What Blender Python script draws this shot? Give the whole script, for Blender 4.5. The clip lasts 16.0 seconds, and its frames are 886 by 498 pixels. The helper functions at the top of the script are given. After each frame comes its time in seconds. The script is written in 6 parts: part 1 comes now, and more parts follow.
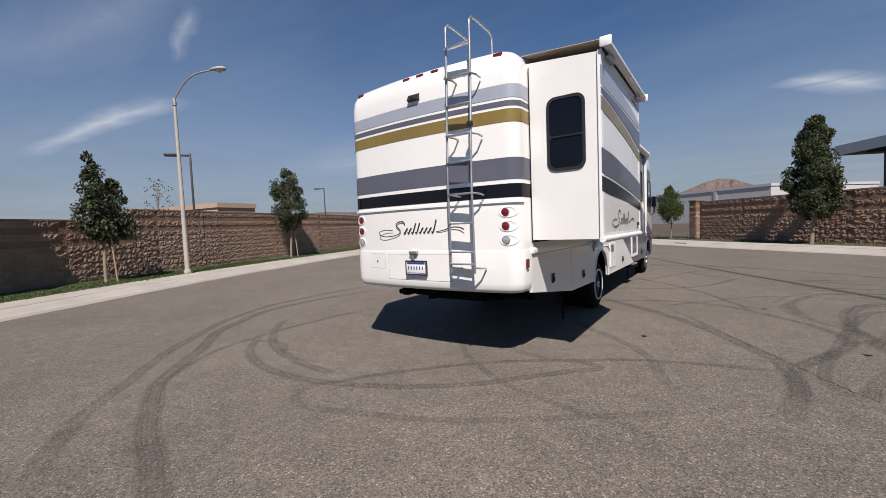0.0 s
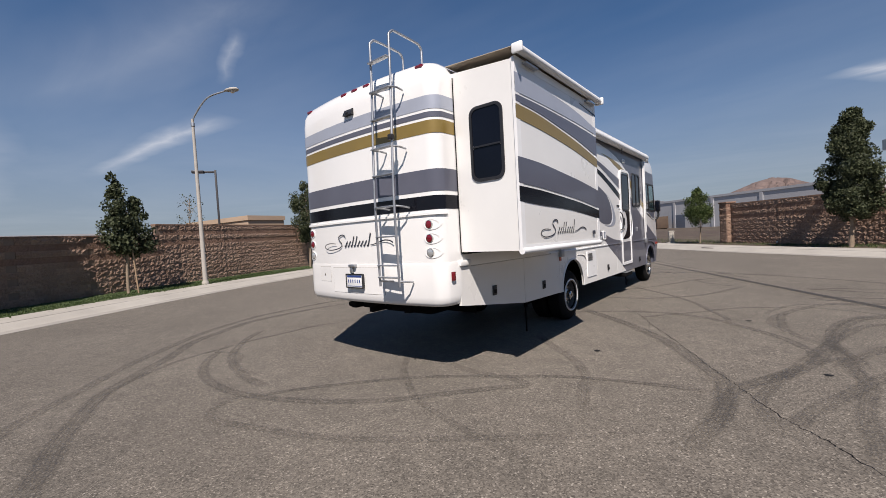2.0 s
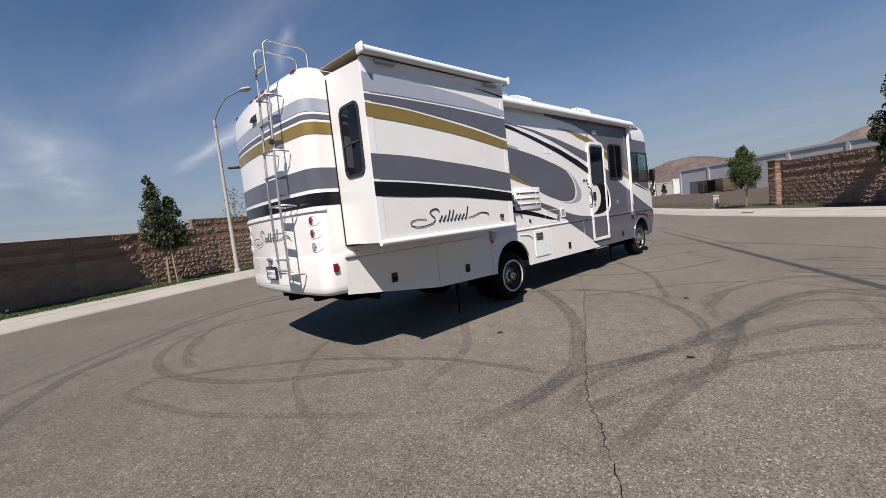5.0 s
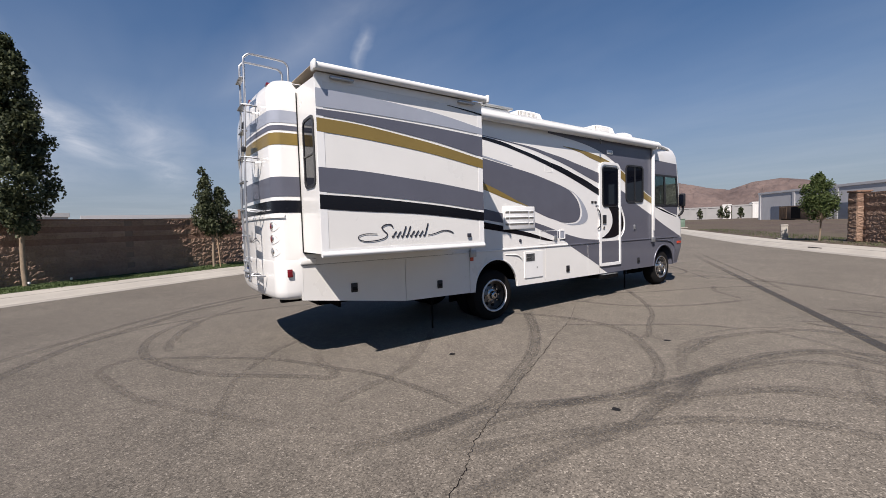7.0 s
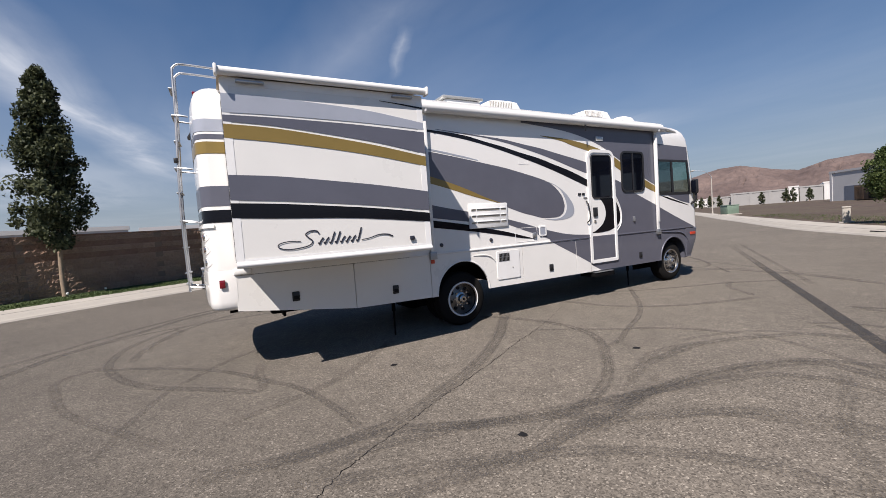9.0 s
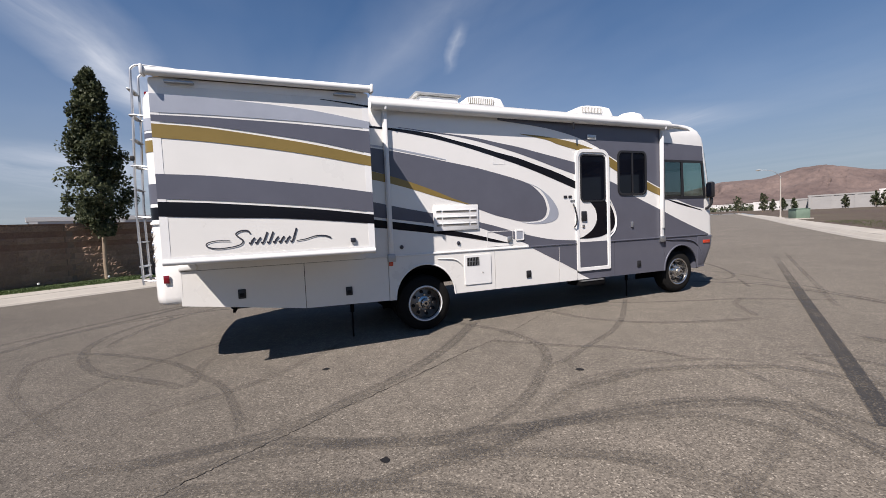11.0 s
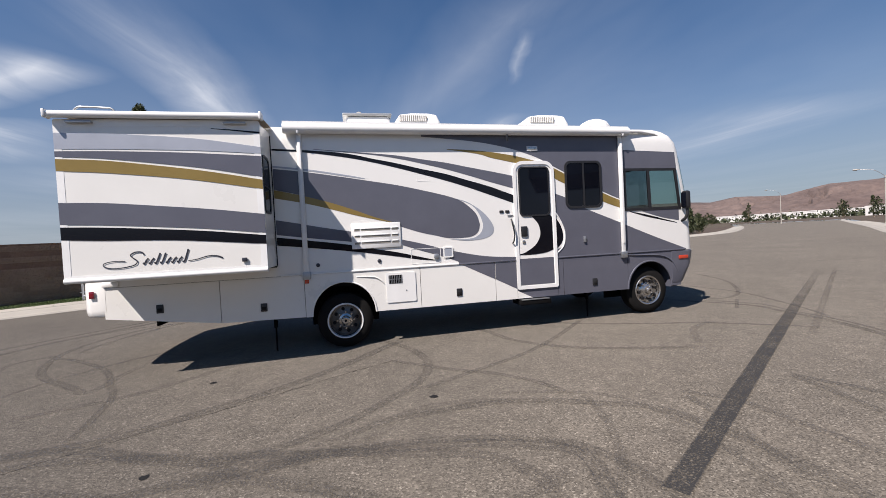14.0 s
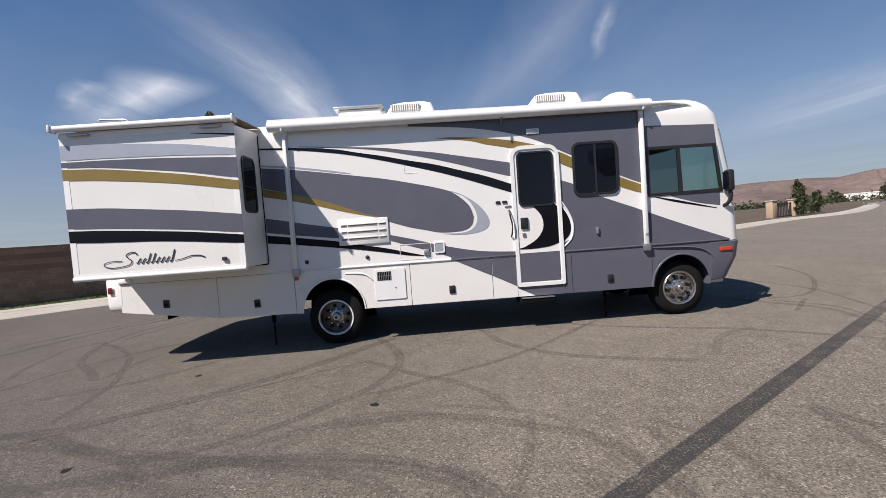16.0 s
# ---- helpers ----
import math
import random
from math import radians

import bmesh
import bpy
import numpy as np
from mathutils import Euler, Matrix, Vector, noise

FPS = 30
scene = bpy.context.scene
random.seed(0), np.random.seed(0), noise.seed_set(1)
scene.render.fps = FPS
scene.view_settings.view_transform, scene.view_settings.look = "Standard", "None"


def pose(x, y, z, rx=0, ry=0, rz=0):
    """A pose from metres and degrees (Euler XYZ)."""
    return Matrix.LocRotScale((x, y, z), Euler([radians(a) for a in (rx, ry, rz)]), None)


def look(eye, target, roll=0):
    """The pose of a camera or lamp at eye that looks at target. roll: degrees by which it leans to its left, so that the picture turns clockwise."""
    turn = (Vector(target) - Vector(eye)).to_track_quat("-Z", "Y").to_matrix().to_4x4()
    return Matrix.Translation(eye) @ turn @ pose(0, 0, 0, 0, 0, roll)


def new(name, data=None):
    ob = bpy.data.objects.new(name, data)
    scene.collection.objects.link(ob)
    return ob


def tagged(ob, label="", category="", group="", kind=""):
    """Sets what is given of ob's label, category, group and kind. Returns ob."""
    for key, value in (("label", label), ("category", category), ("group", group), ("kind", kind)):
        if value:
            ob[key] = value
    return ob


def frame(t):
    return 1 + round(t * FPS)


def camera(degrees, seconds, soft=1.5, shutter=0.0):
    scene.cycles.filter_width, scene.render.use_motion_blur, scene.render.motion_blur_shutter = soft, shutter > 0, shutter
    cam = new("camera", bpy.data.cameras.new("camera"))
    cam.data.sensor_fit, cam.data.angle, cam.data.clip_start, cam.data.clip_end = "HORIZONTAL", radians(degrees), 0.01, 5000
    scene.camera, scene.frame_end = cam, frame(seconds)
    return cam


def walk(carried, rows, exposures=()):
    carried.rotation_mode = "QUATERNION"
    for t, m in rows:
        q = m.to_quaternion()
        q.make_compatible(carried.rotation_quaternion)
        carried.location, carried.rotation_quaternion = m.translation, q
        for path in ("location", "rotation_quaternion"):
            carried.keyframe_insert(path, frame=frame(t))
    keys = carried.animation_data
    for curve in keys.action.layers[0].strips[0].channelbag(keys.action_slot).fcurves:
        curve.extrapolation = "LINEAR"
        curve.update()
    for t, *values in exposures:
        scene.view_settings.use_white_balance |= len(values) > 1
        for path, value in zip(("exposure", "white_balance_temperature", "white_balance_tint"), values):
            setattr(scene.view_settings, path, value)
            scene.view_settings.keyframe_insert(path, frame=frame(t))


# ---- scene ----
cam = camera(95.0, 16.0, soft=0.7)
# t, x, y, z, yaw, pitch, roll
ROWS = [
    (0.0, 1.741, -7.327, 1.545, 34.52, -3.22, 2.43),
    (0.5, 2.023, -7.134, 1.532, 34.06, -2.34, 2.26),
    (1.0, 2.238, -6.917, 1.534, 33.98, -0.33, 4.42),
    (1.5, 2.417, -6.715, 1.557, 36.40, -2.91, 4.01),
    (2.0, 2.655, -6.578, 1.543, 39.48, -1.92, 3.46),
    (2.5, 2.913, -6.404, 1.529, 39.96, -2.17, 7.91),
    (3.0, 3.128, -6.186, 1.567, 41.29, -2.62, 6.44),
    (3.5, 3.430, -6.025, 1.553, 40.90, -3.20, 6.37),
    (4.0, 3.668, -5.857, 1.559, 43.85, -2.69, 6.31),
    (4.2, 3.774, -5.757, 1.538, 44.14, -3.31, 7.41),
    (6.3, 4.685, -4.813, 1.623, 53.27, -4.44, 2.65),
    (6.5, 4.693, -4.695, 1.638, 53.98, -1.76, 3.17),
    (7.0, 4.947, -4.444, 1.616, 55.33, -3.44, 2.10),
    (7.5, 5.144, -4.120, 1.597, 55.45, -3.89, 3.45),
    (8.0, 5.203, -3.825, 1.634, 57.71, -3.79, 2.64),
    (8.5, 5.225, -3.510, 1.634, 60.17, -1.39, 1.80),
    (9.0, 5.335, -3.185, 1.597, 61.47, -3.45, 4.51),
    (9.5, 5.409, -2.853, 1.630, 61.63, -3.65, 4.03),
    (9.7, 5.454, -2.739, 1.631, 62.23, -3.91, 4.26),
    (11.8, 5.950, -1.358, 1.602, 71.28, -4.11, 2.97),
    (12.0, 6.048, -1.209, 1.602, 70.49, -4.74, 4.44),
    (12.5, 6.147, -0.846, 1.599, 71.12, -4.94, 2.73),
    (13.0, 6.144, -0.531, 1.606, 73.97, -2.52, 4.85),
    (13.5, 6.198, -0.194, 1.594, 77.57, -3.05, 3.92),
    (14.0, 6.271, 0.200, 1.587, 77.59, -1.60, 3.53),
    (14.5, 6.255, 0.538, 1.603, 79.81, -1.48, 4.10),
    (15.0, 6.359, 0.969, 1.566, 81.07, -2.00, 2.11),
    (15.5, 6.219, 1.259, 1.546, 84.87, -2.11, 3.61),
    (16.0, 6.095, 1.562, 1.586, 88.49, -2.48, 4.68),
]
walk(cam, [(t, pose(x, y, z, 90 + pitch, roll, yaw)) for t, x, y, z, yaw, pitch, roll in ROWS], exposures=[(0.0, 0.35, 6500, 14), (8.0, 0.52, 6500, 14), (16.0, 0.60, 6500, 14)])

# ---- light ----
TO_SUN = Vector((0.74, -1.0, 1.57)).normalized()
sun_data = bpy.data.lights.new("sun", "SUN")
sun_data.energy, sun_data.angle, sun_data.color = 5.0, radians(0.5), (1.0, 0.93, 0.86)
sun = new("sun", sun_data)
sun.matrix_world = look(TO_SUN * 50, (0, 0, 0))

world = bpy.data.worlds.new("world")
scene.world = world
world.use_nodes = True
wn, wl = world.node_tree.nodes, world.node_tree.links
wn.clear()
sky = wn.new("ShaderNodeTexSky")
sky.sky_type, sky.sun_disc = "NISHITA", False
sky.sun_elevation = math.asin(TO_SUN.z)
sky.sun_rotation = math.atan2(TO_SUN.x, TO_SUN.y)
sky.air_density, sky.dust_density, sky.ozone_density = 1.0, 0.0, 3.0
coords = wn.new("ShaderNodeTexCoord")
apart = wn.new("ShaderNodeSeparateXYZ")
wl.new(coords.outputs["Generated"], apart.inputs["Vector"])


def world_math(op, a, b):
    node = wn.new("ShaderNodeMath")
    node.operation = op
    for k, v in enumerate((a, b)):
        if isinstance(v, (int, float)):
            node.inputs[k].default_value = v
        else:
            wl.new(v, node.inputs[k])
    return node.outputs[0]


def world_ramp(fac, stops):
    node = wn.new("ShaderNodeValToRGB")
    while len(node.color_ramp.elements) < len(stops):
        node.color_ramp.elements.new(0.5)
    for el, (at, v) in zip(node.color_ramp.elements, stops):
        el.position, el.color = at, (v, v, v, 1)
    wl.new(fac, node.inputs["Fac"])
    return node.outputs["Color"]


def world_mix(fac, a, b, mode="MIX"):
    node = wn.new("ShaderNodeMix")
    node.data_type, node.blend_type = "RGBA", mode
    for key, v in (("Factor", fac), ("A", a), ("B", b)):
        if isinstance(v, (int, float)):
            node.inputs[key].default_value = v
        elif isinstance(v, tuple):
            node.inputs[key].default_value = (*v, 1)
        else:
            wl.new(v, node.inputs[key])
    return node.outputs["Result"]


# cirrus on a high flat layer, drawn out along the wind
height = world_math("MAXIMUM", apart.outputs["Z"], 0.03)
layer = wn.new("ShaderNodeCombineXYZ")
wl.new(world_math("DIVIDE", apart.outputs["X"], height), layer.inputs["X"])
wl.new(world_math("DIVIDE", apart.outputs["Y"], height), layer.inputs["Y"])


def cirrus(scale, stretch, turn, detail, twist):
    where = wn.new("ShaderNodeMapping")
    where.inputs["Scale"].default_value = (1.0 / stretch, 1.0, 1.0)
    where.inputs["Rotation"].default_value = (0, 0, turn)
    node = wn.new("ShaderNodeTexNoise")
    node.inputs["Scale"].default_value, node.inputs["Detail"].default_value, node.inputs["Roughness"].default_value = scale, detail, 0.62
    node.inputs["Distortion"].default_value = twist
    wl.new(layer.outputs["Vector"], where.inputs["Vector"])
    wl.new(where.outputs["Vector"], node.inputs["Vector"])
    return node.outputs["Fac"]


def world_length(x, y):
    return world_math("SQRT", world_math("ADD", world_math("MULTIPLY", x, x), world_math("MULTIPLY", y, y)), 0.0)


def wisp(start, end, width, amount):
    """One drawn-out cirrus wisp on the layer, frayed by noise and thin at both ends."""
    span = Vector((end[0] - start[0], end[1] - start[1]))
    along, run = span.normalized(), span.length
    dx = world_math("SUBTRACT", layer_bent.outputs["X"], start[0])
    dy = world_math("SUBTRACT", layer_bent.outputs["Y"], start[1])
    s = world_math("DIVIDE", world_math("ADD", world_math("MULTIPLY", dx, along.x), world_math("MULTIPLY", dy, along.y)), run)
    t = world_math("ABSOLUTE", world_math("ADD", world_math("MULTIPLY", dx, -along.y / width), world_math("MULTIPLY", dy, along.x / width)), 0.0)
    across = world_ramp(t, [(0.0, 1.0), (0.35, 0.55), (1.0, 0.0)])
    length = world_ramp(s, [(0.0, 0.0), (0.18, 1.0), (0.6, 0.8), (1.0, 0.0)])
    return world_mix(1.0, world_mix(1.0, across, length, "MULTIPLY"), (amount,) * 3, "MULTIPLY")


bend_noise = wn.new("ShaderNodeTexNoise")
bend_noise.inputs["Scale"].default_value, bend_noise.inputs["Detail"].default_value = 0.7, 5
wl.new(layer.outputs["Vector"], bend_noise.inputs["Vector"])
bent = world_mix(1.0, layer.outputs["Vector"], world_mix(1.0, world_mix(1.0, bend_noise.outputs["Color"], (0.5, 0.5, 0.5), "SUBTRACT"), (0.5, 0.5, 0.0), "MULTIPLY"), "ADD")
layer_bent = wn.new("ShaderNodeSeparateXYZ")
wl.new(bent, layer_bent.inputs["Vector"])
wisps = (0.0, 0.0, 0.0)
for start, end, width, amount in (((-1.6, -0.97), (-8.0, -0.45), 0.34, 0.95), ((-3.2, -0.15), (-12.0, 0.4), 0.5, 0.5), ((-2.35, -1.35), (-3.2, -2.65), 0.26, 0.95), ((-2.36, -1.85), (-2.8, -2.4), 0.10, 0.6), ((-3.3, -2.3), (-4.9, -3.2), 0.5, 0.75),
                                  ((-1.85, 0.95), (-2.6, 1.14), 0.05, 0.5), ((-3.2, 1.36), (-6.6, 1.2), 0.17, 0.75), ((-1.35, 0.95), (-3.8, 0.3), 0.40, 0.2), ((0.45, 4.1), (1.2, 5.1), 0.22, 0.9), ((-2.6, 3.9), (-6.0, 5.0), 1.1, 0.4), ((-5.0, -2.0), (-13.0, -3.0), 2.2, 0.6)):
    wisps = world_mix(1.0, wisps, wisp(start, end, width, amount), "ADD")
fray = world_ramp(cirrus(1.5, 3.0, 0.12, 9, 0.9), [(0.30, 0.2), (0.62, 1.0)])
veil = world_ramp(cirrus(0.3, 1.8, 0.3, 5, 0.4), [(0.42, 0.0), (0.75, 0.14)])
haze = world_ramp(apart.outputs["Z"], [(0.0, 0.92), (0.10, 0.70), (0.24, 0.34), (0.42, 0.08), (0.7, 0.0)])
blue = world_mix(1.0, sky.outputs["Color"], (0.47, 1.0, 1.36), "MULTIPLY")
veiled = world_mix(haze, blue, (6.0, 6.4, 7.05))
cloud = world_mix(1.0, world_mix(1.0, wisps, fray, "MULTIPLY"), veil, "ADD")
full = world_mix(cloud, veiled, (11.0, 11.8, 13.0))
back = wn.new("ShaderNodeBackground")
back.inputs["Strength"].default_value = 0.042
world_out = wn.new("ShaderNodeOutputWorld")
wl.new(full, back.inputs["Color"])
wl.new(back.outputs["Background"], world_out.inputs["Surface"])


# ---- materials ----
def material(name, rough=0.6, metal=0.0, coat=0.0):
    mat = bpy.data.materials.new(name)
    mat.use_nodes = True
    bsdf = mat.node_tree.nodes["Principled BSDF"]
    bsdf.inputs["Roughness"].default_value, bsdf.inputs["Metallic"].default_value = rough, metal
    bsdf.inputs["Coat Weight"].default_value = coat
    return mat, mat.node_tree.nodes, mat.node_tree.links, bsdf


def noise_node(n, l, scale, detail=4.0, rough=0.6, vector=None):
    node = n.new("ShaderNodeTexNoise")
    node.inputs["Scale"].default_value, node.inputs["Detail"].default_value, node.inputs["Roughness"].default_value = scale, detail, rough
    if vector:
        l.new(vector, node.inputs["Vector"])
    return node.outputs["Fac"]


def ramp(n, l, fac, stops):
    node = n.new("ShaderNodeValToRGB")
    els = node.color_ramp.elements
    while len(els) < len(stops):
        els.new(0.5)
    for el, (at, col) in zip(els, stops):
        el.position, el.color = at, (*col, 1) if len(col) == 3 else col
    l.new(fac, node.inputs["Fac"])
    return node.outputs["Color"]


def mixed(n, l, fac, a, b, mode="MIX"):
    node = n.new("ShaderNodeMix")
    node.data_type, node.blend_type = "RGBA", mode
    for key, v in (("Factor", fac), ("A", a), ("B", b)):
        if isinstance(v, (int, float)):
            node.inputs[key].default_value = v
        elif isinstance(v, tuple):
            node.inputs[key].default_value = (*v, 1) if len(v) == 3 else v
        else:
            l.new(v, node.inputs[key])
    return node.outputs["Result"]


def bumped(n, l, bsdf, height, strength, distance):
    node = n.new("ShaderNodeBump")
    node.inputs["Strength"].default_value, node.inputs["Distance"].default_value = strength, distance
    l.new(height, node.inputs["Height"])
    l.new(node.outputs["Normal"], bsdf.inputs["Normal"])


def place(n):
    return n.new("ShaderNodeTexCoord").outputs["Object"]


def worn(name, col, rough=0.5, metal=0.0, coat=0.0, vary=0.12, scale=3.0, fine=60.0, bump=0.0, spread=0.0):
    """A plain surface with slow and fine variation of tone, and per-piece variation when spread is given."""
    mat, n, l, bsdf = material(name, rough, metal, coat)
    where = place(n)
    big = noise_node(n, l, scale, 5, 0.6, where)
    small = noise_node(n, l, fine, 3, 0.6, where)
    lo, hi = tuple(c * (1 - vary) for c in col), tuple(min(1, c * (1 + vary)) for c in col)
    tone = ramp(n, l, big, [(0.3, lo), (0.7, hi)])
    tone = mixed(n, l, 0.35 * min(1, vary * 4), tone, ramp(n, l, small, [(0.35, lo), (0.65, hi)]))
    if spread:
        info = n.new("ShaderNodeObjectInfo")
        tone = mixed(n, l, spread, tone, ramp(n, l, info.outputs["Random"], [(0, tuple(c * 0.6 for c in col)), (1, tuple(min(1, c * 1.4) for c in col))]))
    l.new(tone, bsdf.inputs["Base Color"])
    rnode = ramp(n, l, big, [(0.3, (rough * 0.85,) * 3), (0.7, (min(1, rough * 1.15),) * 3)])
    l.new(rnode, bsdf.inputs["Roughness"])
    if bump:
        bumped(n, l, bsdf, small, 0.6, bump)
    return mat


def asphalt_material():
    mat, n, l, bsdf = material("aged_asphalt", 0.8)
    bsdf.inputs["Specular IOR Level"].default_value = 0.25
    bsdf.inputs["Diffuse Roughness"].default_value = 0.75
    where = place(n)
    vor = n.new("ShaderNodeTexVoronoi")
    vor.inputs["Scale"].default_value = 95
    l.new(where, vor.inputs["Vector"])
    stone = ramp(n, l, vor.outputs["Color"], [(0.08, (0.056, 0.050, 0.042)), (0.42, (0.110, 0.098, 0.082)), (0.78, (0.156, 0.139, 0.116)), (0.96, (0.29, 0.262, 0.222))])
    slow = noise_node(n, l, 0.35, 5, 0.6, where)
    mid = noise_node(n, l, 3.5, 6, 0.7, where)
    tone = mixed(n, l, 1.0, stone, ramp(n, l, slow, [(0.3, (0.84, 0.84, 0.84)), (0.7, (1.1, 1.1, 1.1))]), "MULTIPLY")
    tone = mixed(n, l, 1.0, tone, ramp(n, l, mid, [(0.3, (0.82, 0.82, 0.82)), (0.7, (1.12, 1.11, 1.1))]), "MULTIPLY")
    l.new(tone, bsdf.inputs["Base Color"])
    bumped(n, l, bsdf, vor.outputs["Distance"], 0.5, 0.006)
    return mat


def rubber_mark_material(name, strength, dark=0.035, blunt=False):
    """Tyre rubber rubbed onto asphalt: patchy, thinner towards both edges of the mark, with tread lines along it."""
    mat, n, l, bsdf = material(name, 0.85)
    bsdf.inputs["Base Color"].default_value = (dark, dark * 0.95, dark * 0.92, 1)
    uv = n.new("ShaderNodeUVMap")
    sep = n.new("ShaderNodeSeparateXYZ")
    l.new(uv.outputs["UV"], sep.inputs["Vector"])
    edge = ramp(n, l, sep.outputs["X"], [(0.0, (0, 0, 0)), (0.1 if blunt else 0.22, (0.9, 0.9, 0.9)), (0.5, (0.75, 0.75, 0.75) if blunt else (0.62, 0.62, 0.62)), (0.9 if blunt else 0.78, (0.9, 0.9, 0.9)), (1.0, (0, 0, 0))])
    wave = n.new("ShaderNodeMath")
    wave.operation = "MULTIPLY"
    wave.inputs[1].default_value = 44
    l.new(sep.outputs["X"], wave.inputs[0])
    sine = n.new("ShaderNodeMath")
    sine.operation = "SINE"
    l.new(wave.outputs[0], sine.inputs[0])
    tread = ramp(n, l, sine.outputs[0], [(0.0, (0.86, 0.86, 0.86) if blunt else (0.7, 0.7, 0.7)), (0.8, (1, 1, 1))])
    where = place(n)
    patch = ramp(n, l, noise_node(n, l, 2.2, 5, 0.7, where), [(0.32, (0.5, 0.5, 0.5)), (0.6, (1, 1, 1))])
    grit = ramp(n, l, noise_node(n, l, 55, 2, 0.6, where), [(0.38, (0.35, 0.35, 0.35)), (0.6, (1, 1, 1))])
    ends = ramp(n, l, sep.outputs["Y"], [(0.0, (1, 1, 1) if blunt else (0, 0, 0)), (0.12, (1, 1, 1)), (0.35 if blunt else 0.88, (1, 1, 1)), (1.0, (0, 0, 0))])
    amount = mixed(n, l, 1.0, edge, patch, "MULTIPLY")
    for more in (grit, ends, tread, (strength,) * 3):
        amount = mixed(n, l, 1.0, amount, more, "MULTIPLY")
    l.new(amount, bsdf.inputs["Alpha"])
    return mat


def leaf_material(name, dark, light):
    mat, n, l, bsdf = material(name, 0.6)
    bsdf.inputs["Specular IOR Level"].default_value = 0.25
    geo = n.new("ShaderNodeNewGeometry")
    tone = ramp(n, l, geo.outputs["Random Per Island"], [(0.0, dark), (0.6, tuple((a + b) / 2 for a, b in zip(dark, light))), (1.0, light)])
    l.new(tone, bsdf.inputs["Base Color"])
    through_leaf = n.new("ShaderNodeBsdfTranslucent")
    l.new(tone, through_leaf.inputs["Color"])
    mix = n.new("ShaderNodeMixShader")
    mix.inputs[0].default_value = 0.25
    l.new(bsdf.outputs[0], mix.inputs[1])
    l.new(through_leaf.outputs[0], mix.inputs[2])
    l.new(mix.outputs[0], n["Material Output"].inputs["Surface"])
    return mat


def block_material(name, cols):
    mat, n, l, bsdf = material(name, 0.95)
    where = place(n)
    info = n.new("ShaderNodeObjectInfo")
    geo = n.new("ShaderNodeNewGeometry")
    add = n.new("ShaderNodeMath")
    add.operation = "ADD"
    l.new(info.outputs["Random"], add.inputs[0])
    l.new(geo.outputs["Random Per Island"], add.inputs[1])
    frac = n.new("ShaderNodeMath")
    frac.operation = "FRACT"
    l.new(add.outputs[0], frac.inputs[0])
    tone = ramp(n, l, frac.outputs[0], [(0.0, cols[0]), (0.5, cols[1]), (1.0, cols[2])])
    grain = noise_node(n, l, 38, 5, 0.7, where)
    lumps = noise_node(n, l, 9, 5, 0.65, where)
    tone = mixed(n, l, 1.0, tone, ramp(n, l, grain, [(0.3, (0.62, 0.6, 0.58)), (0.7, (1.3, 1.28, 1.25))]), "MULTIPLY")
    l.new(tone, bsdf.inputs["Base Color"])
    both = n.new("ShaderNodeMath")
    both.operation = "MULTIPLY_ADD"
    both.inputs[1].default_value = 0.35
    l.new(grain, both.inputs[0])
    l.new(lumps, both.inputs[2])
    bumped(n, l, bsdf, both.outputs[0], 1.0, 0.07)
    return mat


def ground_material():
    mat, n, l, bsdf = material("dry_earth", 0.95)
    where = place(n)
    slow, mid, fine = noise_node(n, l, 0.06, 6, 0.65, where), noise_node(n, l, 0.7, 6, 0.7, where), noise_node(n, l, 18, 4, 0.7, where)
    tone = ramp(n, l, mid, [(0.3, (0.042, 0.028, 0.020)), (0.55, (0.078, 0.055, 0.040)), (0.75, (0.135, 0.10, 0.073))])
    tone = mixed(n, l, ramp(n, l, slow, [(0.45, (0, 0, 0)), (0.65, (0.6, 0.6, 0.6))]), tone, (0.10, 0.088, 0.05))
    tone = mixed(n, l, 1.0, tone, ramp(n, l, fine, [(0.3, (0.7, 0.7, 0.7)), (0.7, (1.25, 1.25, 1.25))]), "MULTIPLY")
    l.new(tone, bsdf.inputs["Base Color"])
    bumped(n, l, bsdf, fine, 0.7, 0.04)
    return mat


def hill_material():
    mat, n, l, bsdf = material("bare_hill", 1.0)
    where = place(n)
    slow, mid = noise_node(n, l, 0.004, 6, 0.6, where), noise_node(n, l, 0.03, 6, 0.7, where)
    tone = ramp(n, l, slow, [(0.35, (0.085, 0.061, 0.055)), (0.65, (0.148, 0.110, 0.096))])
    tone = mixed(n, l, 1.0, tone, ramp(n, l, mid, [(0.3, (0.7, 0.7, 0.72)), (0.7, (1.25, 1.22, 1.2))]), "MULTIPLY")
    l.new(tone, bsdf.inputs["Base Color"])
    return mat


def glass_material(name, tint, rough=0.03):
    mat, n, l, bsdf = material(name, rough)
    where = place(n)
    tone = ramp(n, l, noise_node(n, l, 1.3, 2, 0.5, where), [(0.35, tuple(c * 0.8 for c in tint)), (0.65, tuple(c * 1.2 for c in tint))])
    l.new(tone, bsdf.inputs["Base Color"])
    bsdf.inputs["Specular IOR Level"].default_value = 0.28
    return mat


